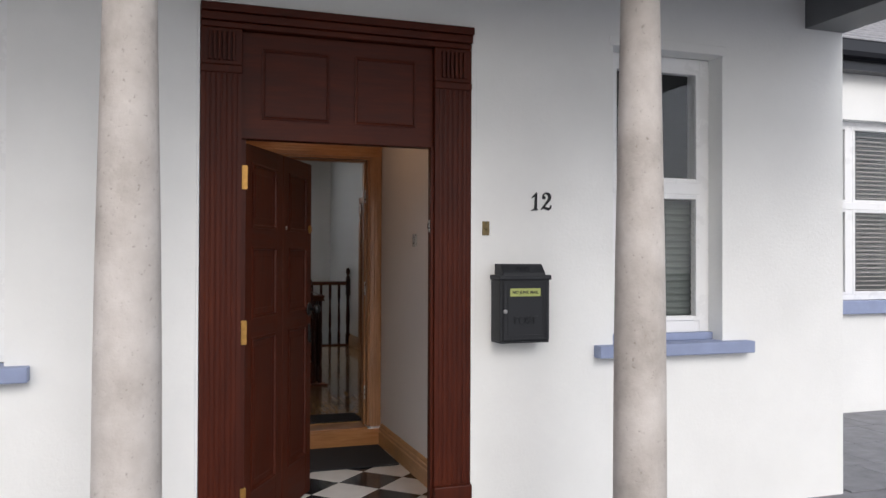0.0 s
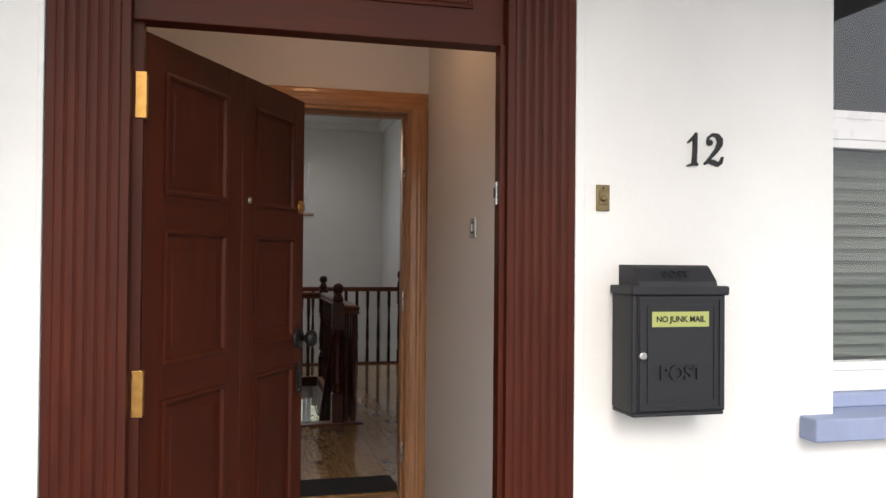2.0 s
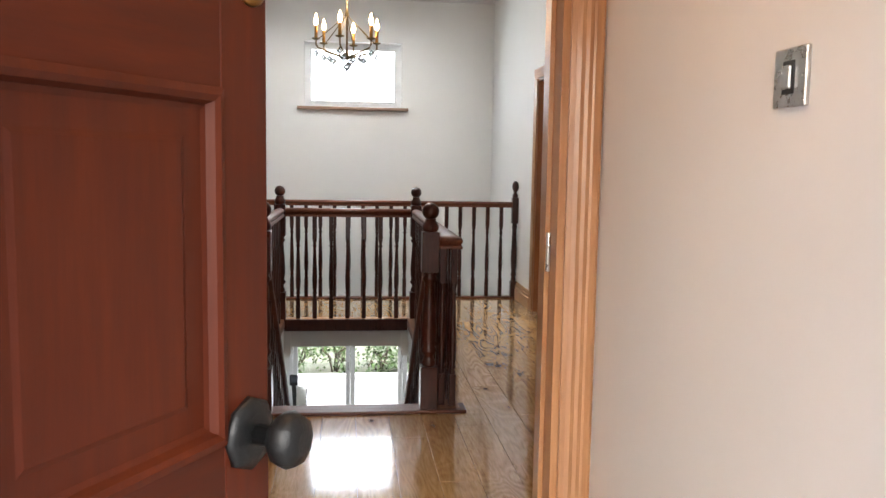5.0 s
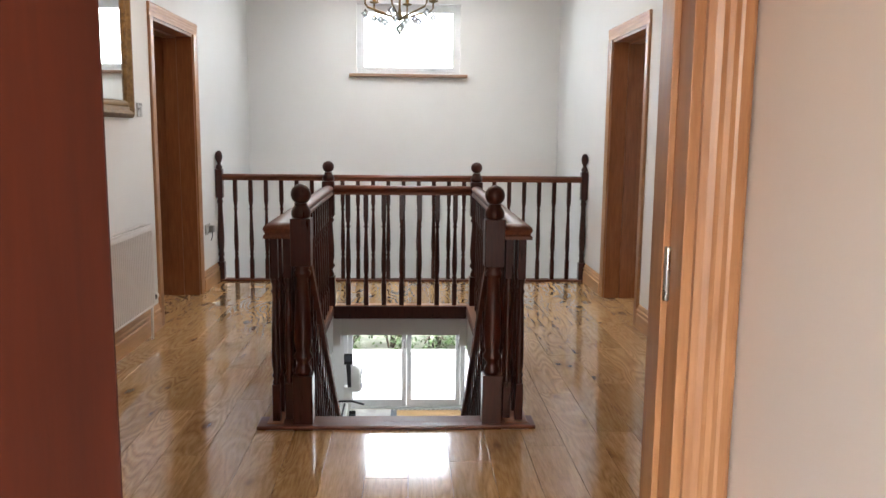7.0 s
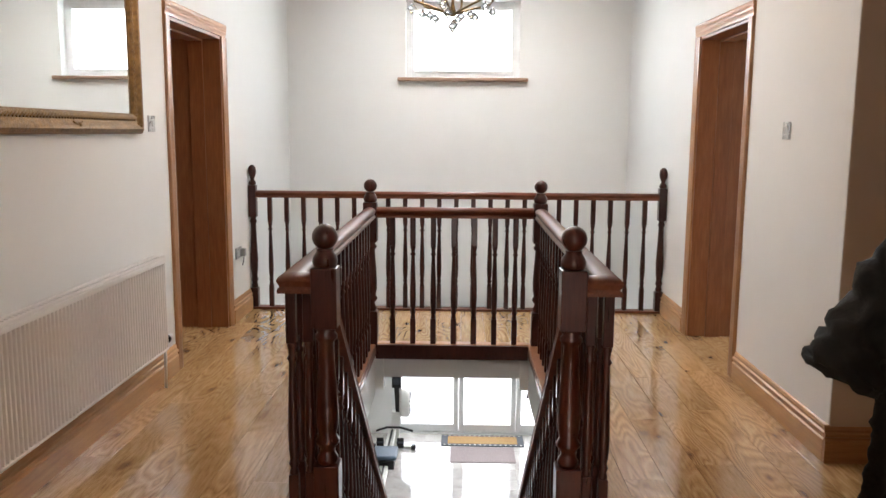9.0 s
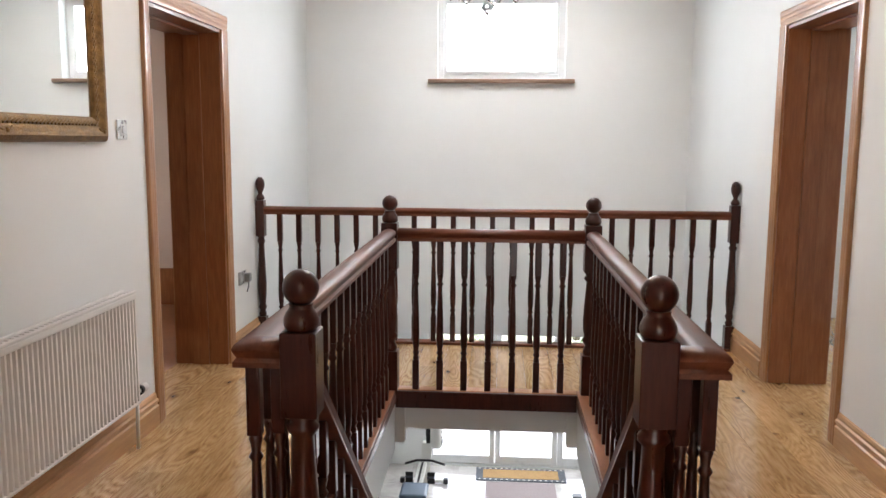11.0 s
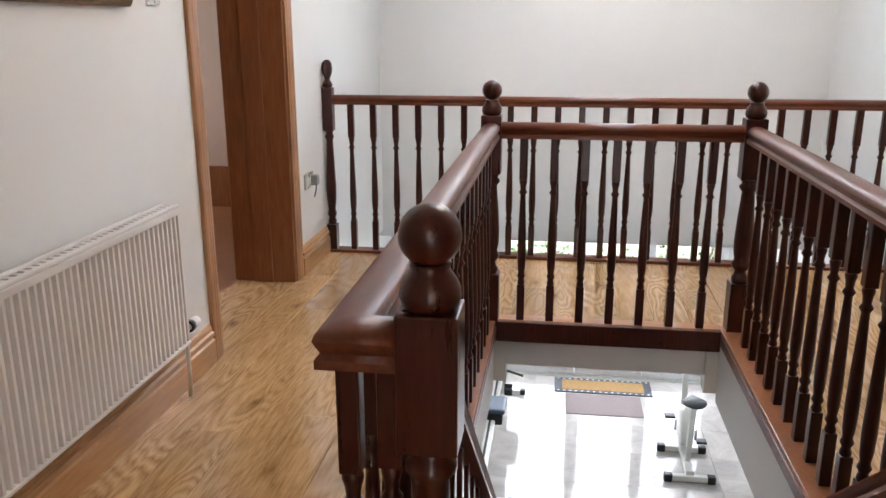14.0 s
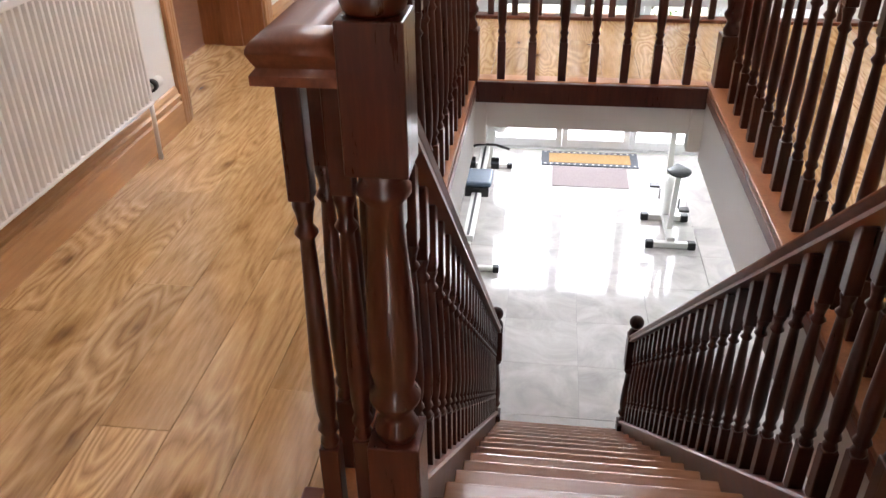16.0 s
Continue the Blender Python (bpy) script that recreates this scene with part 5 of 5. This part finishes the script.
ct = thing("coat", "black waxed coat hanging with one sleeve out", "coat")
def crumple(bm, amount, size, seedv):
    """Pushes cloth in and out along its normals, coarse folds and fine creases."""
    bm.normal_update()
    for v in bm.verts:
        p = v.co / size + Vector((seedv * 3.1, 0, 0))
        v.co += v.normal * amount * (0.7 - 1.7 * abs(noise.noise(p)) + 0.35 * noise.noise(p * 2.7))
    return bm


part("body", crumple(draped(3.17, 8.08, 1.60, 0.66, 0.15, 0.14, 5, 3, 0.35, 72, 44), 0.034, 0.12, 1), COATM, ct)


def sleeve(pts, radii, seg=20):
    bm = bmesh.new()
    pts = [Vector(p) for p in pts]
    fine = [(pts[i].lerp(pts[i + 1], k / 4), (radii[i] + (radii[i + 1] - radii[i]) * k / 4) * (1 + 0.03 * math.sin(1.7 * (4 * i + k)))) for i in range(len(pts) - 1) for k in range(4)]
    pts, radii = [p for p, _ in fine] + [pts[-1]], [r for _, r in fine] + [radii[-1]]
    rings = []
    for i, (p, r) in enumerate(zip(pts, radii)):
        d = (pts[min(i + 1, len(pts) - 1)] - pts[max(i - 1, 0)]).normalized()
        u = d.cross(Vector((0, 1, 0.2))).normalized()
        w = d.cross(u)
        rings.append([bm.verts.new(p + (u * math.cos(6.2832 * k / seg) + w * 0.75 * math.sin(6.2832 * k / seg)) * r * (1 + 0.09 * math.sin(3 * 6.2832 * k / seg + i * 1.3) + 0.05 * math.sin(i * 2.1))) for k in range(seg)])
    for a, b in zip(rings, rings[1:]):
        for k in range(seg):
            j = (k + 1) % seg
            bm.faces.new((a[k], a[j], b[j], b[k])).smooth = True
    bm.faces.new(rings[0][::-1])
    bm.faces.new(rings[-1])
    return bm


part("sleeve", crumple(sleeve([(3.07, 8.0, 1.40), (3.01, 7.99, 1.24), (2.96, 7.99, 1.11), (2.905, 8.0, 0.99), (2.855, 8.0, 0.89), (2.81, 8.0, 0.81), (2.775, 8.0, 0.75), (2.76, 8.0, 0.72)], [0.05, 0.08, 0.095, 0.10, 0.10, 0.105, 0.11, 0.10], 40), 0.026, 0.09, 2), COATM, ct)
c2 = thing("wool_coat", "dark grey woollen coat hanging below the black one", "coat")
part("body", crumple(draped(3.17, 8.19, 1.45, 0.12, 0.16, 0.13, 6, 8, 0.25, 90, 60), 0.02, 0.06, 3), FUR, c2)

# mats
tagged(part("door_mat", boxes((1.15, 2.25, 5.70, 6.31, LZ, LZ + 0.012), bev=0.004), RUBBER), "dark rubber-backed mat on the lobby tiles", "door mat", "dark mats")
tagged(part("door_mat", boxes((1.05, 2.19, 6.57, 6.87, 0.0, 0.012), bev=0.004), RUBBER), "dark mat just inside the hall", "door mat", "dark mats")

# ---- lower room things ----
mt = thing("coir_door_mat", "coir door mat with a grey patterned border", "door mat")
part("border", boxes((1.43, 2.57, 16.30, 16.70, BZ, BZ + 0.012), bev=0.003), MATGREY, mt)
part("centre", boxes((1.52, 2.48, 16.37, 16.63, BZ + 0.012, BZ + 0.016)), COIR, mt)
DASH = mesh_of(boxes((0, 0.03, 0, 0.016, 0, 0.0025)), "border_dash", TILEW)
for i in range(16):
    for y in (16.325, 16.66):
        part("border_dash", DASH, None, mt, m=pose(1.46 + i * 0.07, y, BZ + 0.012))
tagged(part("floor_mat", boxes((1.56, 2.42, 15.75, 16.27, BZ, BZ + 0.008), bev=0.002), MATPURP), "plain mauve-grey mat on the stone floor", "door mat")


def exercise_bike(m):
    b = thing("exercise_bike", "white exercise bike with a dark saddle", "exercise bike", "", m)
    for y in (-0.36, 0.21):
        st = part("foot_bar", boxes((-0.20, 0.20, y - 0.03, y + 0.03, 0.01, 0.07), bev=0.01), BIKEW, b)
        for x in (-0.20, 0.20):
            part("end_cap", boxes((x - 0.04, x + 0.04, y - 0.036, y + 0.036, 0.0, 0.078), bev=0.012), BLACKP, st)
    part("beam", sweep(bmesh.new(), [(-0.035, 0.04), (0.035, 0.04), (0.035, 0.11), (-0.035, 0.11)], (0, -0.36, 0), (0, 0.24, 0.02), (1, 0, 0), (0, 0, 1)), BIKEW, b)
    bm = bmesh.new()
    lathe(bm, [(0.05, -0.055), (0.19, -0.05), (0.205, -0.03), (0.205, 0.03), (0.19, 0.05), (0.05, 0.055)], 0, 0.12, 0.34, 28, "X")
    part("flywheel_housing", bm, BIKEW, b)
    part("seat_tube", sweep(bmesh.new(), [(-0.024, -0.024), (0.024, -0.024), (0.024, 0.024), (-0.024, 0.024)], (0, -0.16, 0.08), (0, -0.27, 0.75), (1, 0, 0), (0, 1, 0)), BIKEW, b)
    bm = bmesh.new()
    bmesh.ops.create_uvsphere(bm, u_segments=16, v_segments=10, radius=1)
    for v in bm.verts:
        w = 0.115 if v.co.y < 0 else 0.115 - 0.095 * v.co.y
        v.co = Vector((v.co.x * w, v.co.y * 0.15 - 0.26, v.co.z * 0.035 + 0.785))
    part("saddle", bm, SEATB, b, "dark padded saddle")
    part("handle_post", sweep(bmesh.new(), [(-0.026, -0.026), (0.026, -0.026), (0.026, 0.026), (-0.026, 0.026)], (0, 0.24, 0.10), (0, 0.34, 1.12), (1, 0, 0), (0, 1, 0)), BIKEW, b)
    part("handlebar", tube(bmesh.new(), [(-0.24, 0.16, 1.14), (-0.22, 0.28, 1.16), (-0.1, 0.34, 1.12), (0.1, 0.34, 1.12), (0.22, 0.28, 1.16), (0.24, 0.16, 1.14)], 0.014), BLACKP, b)
    part("console", boxes((-0.07, 0.07, 0.30, 0.36, 1.12, 1.22), bev=0.01), BLACKP, b)
    for x, dz in ((-0.1, 0.1), (0.1, -0.1)):
        cr = part("crank", boxes((x - 0.01, x + 0.01, 0.05, 0.075, 0.32 + min(dz, 0), 0.34 + max(dz, 0))), CHROME, b)
        part("pedal", boxes((x + (0.01 if x > 0 else -0.11), x + (0.11 if x > 0 else -0.01), 0.02, 0.11, 0.325 + dz * 1.3, 0.35 + dz * 1.3), bev=0.008), BLACKP, cr)
    return b


exercise_bike(pose(2.72, 14.85, BZ))


def rower(m):
    r = thing("rowing_machine", "white and black rowing machine with a seat rail", "rowing machine", "", m)
    part("rail", boxes((-0.05, 0.05, -1.14, 0.95, 0.28, 0.35), bev=0.01), BIKEW, r)
    part("rail_groove", boxes((-0.012, 0.012, -1.12, 0.93, 0.348, 0.3525)), BLACKP, r)
    ft = part("rear_foot", boxes((-0.27, 0.27, -1.20, -1.15, 0.01, 0.055), bev=0.012), BIKEW, r)
    for x in (-0.27, 0.27):
        part("end_cap", boxes((x - 0.03, x + 0.03, -1.21, -1.14, 0.0, 0.065), bev=0.012), BLACKP, ft)
    part("rear_post", boxes((-0.03, 0.03, -1.20, -1.15, 0.055, 0.30), bev=0.004), BIKEW, r)
    seat = bmesh.new()
    box(seat, -0.15, 0.15, -0.24, 0.12, 0.40, 0.455, 0.026)
    for v in seat.verts:
        v.co.z -= 0.9 * max(0.0, 0.10 - abs(v.co.x)) * (v.co.z > 0.43) * 0.15
    part("seat", seat, BLUEV, r, "blue padded seat")
    part("seat_carriage", boxes((-0.12, 0.12, -0.25, 0.10, 0.30, 0.40), bev=0.006), BLACKP, r)
    for x in (-0.075, 0.075):
        part("roller", lathe(bmesh.new(), [(0.022, -0.014), (0.024, 0.0), (0.022, 0.014)], x, -0.09, 0.29, 12, "X"), BLACKP, r)
    for x in (-0.13, 0.13):
        fp = part("footplate", boxes((x - 0.045, x + 0.045, 0.60, 0.62, 0.22, 0.36), bev=0.008), BLACKP, r)
        part("strap", boxes((x - 0.047, x + 0.047, 0.585, 0.60, 0.29, 0.315), bev=0.005), MATGREY, fp)
    ff = part("front_foot", boxes((-0.27, 0.27, 1.10, 1.15, 0.01, 0.055), bev=0.012), BIKEW, r)
    for x in (-0.27, 0.27):
        part("end_cap", boxes((x - 0.03, x + 0.03, 1.09, 1.16, 0.0, 0.065), bev=0.012), BLACKP, ff)
    part("front_post", sweep(bmesh.new(), [(-0.06, -0.05), (0.06, -0.05), (0.06, 0.05), (-0.06, 0.05)], (0, 1.10, 0.04), (0.05, 1.06, 0.56), (1, 0, 0), (0, 1, 0)), BIKEW, r)
    fan = part("fan_case", lathe(bmesh.new(), [(0.05, -0.075), (0.17, -0.065), (0.195, -0.035), (0.195, 0.035), (0.17, 0.065), (0.05, 0.075)], 0.16, 1.06, 0.68, 32, "X"), BIKEW, r, "white fan housing")
    for k in range(14):
        a = 2 * math.pi * k / 14
        part("vent", boxes((-0.004, 0.004, 0.085, 0.15, -0.008, 0.008)), MATGREY, fan, m=pose(0.231, 1.06, 0.68, math.degrees(a)))
    arm = part("console_arm", sweep(bmesh.new(), [(-0.03, -0.02), (0.03, -0.02), (0.03, 0.02), (-0.03, 0.02)], (0.07, 1.04, 0.50), (0.05, 1.0, 0.92), (1, 0, 0), (0, 1, 0)), BLACKP, r)
    part("console", boxes((-0.01, 0.11, 0.975, 1.015, 0.90, 1.06), bev=0.012), BLACKP, arm)
    part("console_screen", boxes((0.005, 0.095, 0.971, 0.976, 0.95, 1.04)), MATGREY, arm)
    part("pull_handle", tube(bmesh.new(), [(-0.20, 0.80, 0.38), (-0.06, 0.82, 0.42), (0.12, 0.82, 0.42), (0.28, 0.80, 0.38)], 0.015), BLACKP, r)
    return r


rower(pose(0.79, 15.05, BZ))

# the rounded rails read as one smooth curve
for ob in [*wellrail.children, *gal.children, *stairs.children]:
    if ob.name.startswith("handrail"):
        for f in ob.data.polygons:
            f.use_smooth = len(f.vertices) == 4 and f.area < 0.5 and f.normal.z > 0.05

# ---- garden planting ----


def shrub(x, y, z, r, h, seedv, leaves=900):
    rnd = random.Random(seedv)
    s = thing("shrub", "leafy green garden shrub beside the patio", "shrub", "garden shrubs")
    bm = bmesh.new()
    tips = []
    for k in range(7):
        a = rnd.uniform(0, 6.28)
        tip = (x + r * 0.6 * math.cos(a), y + r * 0.6 * math.sin(a), z + h * rnd.uniform(0.2, 0.95))
        tips.append(tip)
        tube(bm, [(x + 0.05 * math.cos(a), y + 0.05 * math.sin(a), z), ((x + tip[0]) / 2 + rnd.uniform(-.1, .1), (y + tip[1]) / 2, z + h * 0.4), tip], 0.018, 5)
    part("branches", bm, BARK, s)
    bm = bmesh.new()
    for k in range(leaves):
        c = rnd.choice(tips)
        p = Vector((c[0] + rnd.gauss(0, r * 0.28), c[1] + rnd.gauss(0, r * 0.28), c[2] + rnd.gauss(-0.1, h * 0.16)))
        d = Vector((rnd.uniform(-1, 1), rnd.uniform(-1, 1), rnd.uniform(-0.4, 1))).normalized()
        u = d.cross(Vector((0, 0, 1))).normalized() * rnd.uniform(0.02, 0.04)
        l = d * rnd.uniform(0.06, 0.12)
        v = [bm.verts.new(q) for q in (p, p + l * 0.5 + u, p + l, p + l * 0.5 - u)]
        bm.faces.new(v)
    part("crown", bm, LEAF, s)


for i, (x, y, r, h) in enumerate(((-0.7, 20.4, 0.55, 0.7), (0.5, 20.5, 0.5, 0.65), (1.35, 20.5, 0.5, 0.8), (2.25, 20.45, 0.5, 0.65), (3.0, 20.5, 0.5, 0.9), (3.9, 20.7, 0.7, 1.1), (-1.9, 21.0, 0.8, 1.4), (0.3, 23.5, 1.4, 3.4), (3.4, 24.0, 1.5, 3.8))):
    shrub(x, y, BZ - 0.06, r, h, 10 + i, 700)
gf = thing("garden_fence", "weathered timber board fence behind the shrubs", "fence")
for i in range(60):
    part("board", boxes((-6 + i * 0.25, -5.77 + i * 0.25, 28.0, 28.02, BZ - 0.06, BZ + 1.8)), FENCE, gf)

# ---- floors, piece by piece ----
floor = tagged(new("floor"), "glossy oak laminate plank floor of the hall", "", "", "structure")
PLW, PLL = 0.168, 1.25


def plank_mesh(w, l):
    bm = bmesh.new()
    c = 0.0008
    lo = [bm.verts.new(p) for p in ((0, 0, -0.010), (w, 0, -0.010), (w, l, -0.010), (0, l, -0.010))]
    mi = [bm.verts.new(p) for p in ((0, 0, -c), (w, 0, -c), (w, l, -c), (0, l, -c))]
    hi = [bm.verts.new(p) for p in ((c, c, 0), (w - c, c, 0), (w - c, l - c, 0), (c, l - c, 0))]
    for a, b in ((lo, mi), (mi, hi)):
        for i in range(4):
            j = (i + 1) % 4
            bm.faces.new((a[i], a[j], b[j], b[i]))
    bm.faces.new(hi)
    return mesh_of(bm, "plank", PLANK)


plank_cache = {}


def lay(x0, x1, y0, y1):
    key = (round(x1 - x0, 3), round(y1 - y0, 3))
    if key[0] < 0.012 or key[1] < 0.02:
        return
    if key not in plank_cache:
        plank_cache[key] = plank_mesh(*key)
    part("plank", plank_cache[key], None, floor, m=pose(x0, y0, 0))


HOLE = (1.045, 2.225, 8.396, 11.0)
prnd = random.Random(4)
col = 0
x = 0.0
while x < 4.2:
    xe = min(x + PLW, 4.2)
    y = AI - (col * 0.437 % 1) * PLL
    while y < 12.1:
        ya, yb = max(y, AI), min(y + PLL, 12.1)
        if x >= RX - 0.05:
            yb = min(yb, 9.12)
        if yb > ya:
            hx0, hx1, hy0, hy1 = HOLE
            if xe <= hx0 or x >= hx1 or yb <= hy0 or ya >= hy1:
                lay(x, xe - 0.0006, ya, yb - 0.0006)
            else:
                if ya < hy0:
                    lay(x, xe - 0.0006, ya, hy0)
                if yb > hy1:
                    lay(x, xe - 0.0006, hy1, yb - 0.0006)
                if x < hx0:
                    lay(x, hx0, max(ya, hy0), min(yb, hy1) - 0.0006)
                if xe > hx1:
                    lay(hx1, xe - 0.0006, max(ya, hy0), min(yb, hy1) - 0.0006)
        y += PLL
    x += PLW
    col += 1

for xa, xb in ((-0.33, -0.166), (-0.165, -0.001)):
    lay(xa, xb, 10.43, 11.40)
for xa, xb in ((RX + 0.09, RX + 0.20), (RX + 0.201, RX + 0.33)):
    lay(xa, xb, 10.42, 11.31)

lob = structure("floor_lobby", boxes((0.80, 2.286, FI, AY, LZ - 0.1, LZ - 0.004)), GROUT, "black and white diagonal tiled lobby floor")
TS = 0.30
tb = {}
for kind, mat in ((0, TILEB), (1, TILEW)):
    bm = bmesh.new()
    box(bm, -TS / 2 + 0.0015, TS / 2 - 0.0015, -TS / 2 + 0.0015, TS / 2 - 0.0015, -0.008, 0, 0.0012)
    tb[kind] = mesh_of(bm, "tile", mat)
for i in range(-6, 7):
    for j in range(-6, 7):
        cx, cy = 1.55 + (i - j) * TS * 0.7071, 5.4 + (i + j) * TS * 0.7071
        if 0.80 + 0.2 < cx < 2.286 - 0.2 and FI + 0.2 < cy < AY - 0.2:
            part("tile", tb[(i + j) % 2], None, lob, m=pose(cx, cy, LZ, 0, 0, 45))
        elif 0.6 < cx < 2.48 and FI - 0.2 < cy < AY + 0.2:
            bm = bmesh.new()
            box(bm, -TS / 2 + 0.0015, TS / 2 - 0.0015, -TS / 2 + 0.0015, TS / 2 - 0.0015, -0.008, 0)
            bm.transform(pose(cx, cy, LZ, 0, 0, 45))
            for co, no in (((0.80, 0, 0), (-1, 0, 0)), ((2.286, 0, 0), (1, 0, 0)), ((0, FI, 0), (0, -1, 0)), ((0, AY - 0.02, 0), (0, 1, 0))):
                cut = bmesh.ops.bisect_plane(bm, geom=bm.verts[:] + bm.edges[:] + bm.faces[:], plane_co=co, plane_no=no, clear_outer=True)
                es = [e for e in cut["geom_cut"] if isinstance(e, bmesh.types.BMEdge)]
                if es:
                    bmesh.ops.edgeloop_fill(bm, edges=es)
            if bm.faces:
                part("tile", bm, TILEB if (i + j) % 2 == 0 else TILEW, lob)
            else:
                bm.free()

low = bpy.data.objects["floor_lower"]
bm = bmesh.new()
box(bm, 0.0012, 0.5988, 0.0012, 0.5988, -0.008, 0)
LT = mesh_of(bm, "tile", STONE)
for i in range(7):
    for j in range(16):
        part("tile", LT, None, low, m=pose(-0.6 + i * 0.6, 7.15 + j * 0.6, BZ))
# paving slabs seen beside the house
yard = bpy.data.objects["ground"]
for i in range(10):
    for j in range(4):
        w, l = 0.55, 0.52
        bm = bmesh.new()
        box(bm, 0.004, w - 0.004, 0.004, l - 0.004, 0, 0.012, 0.003)
        part("slab", bm, PAVE, yard, m=pose(4.85 + i * w + (0.2 if j % 2 else 0), 4.3 + j * l, GZ))
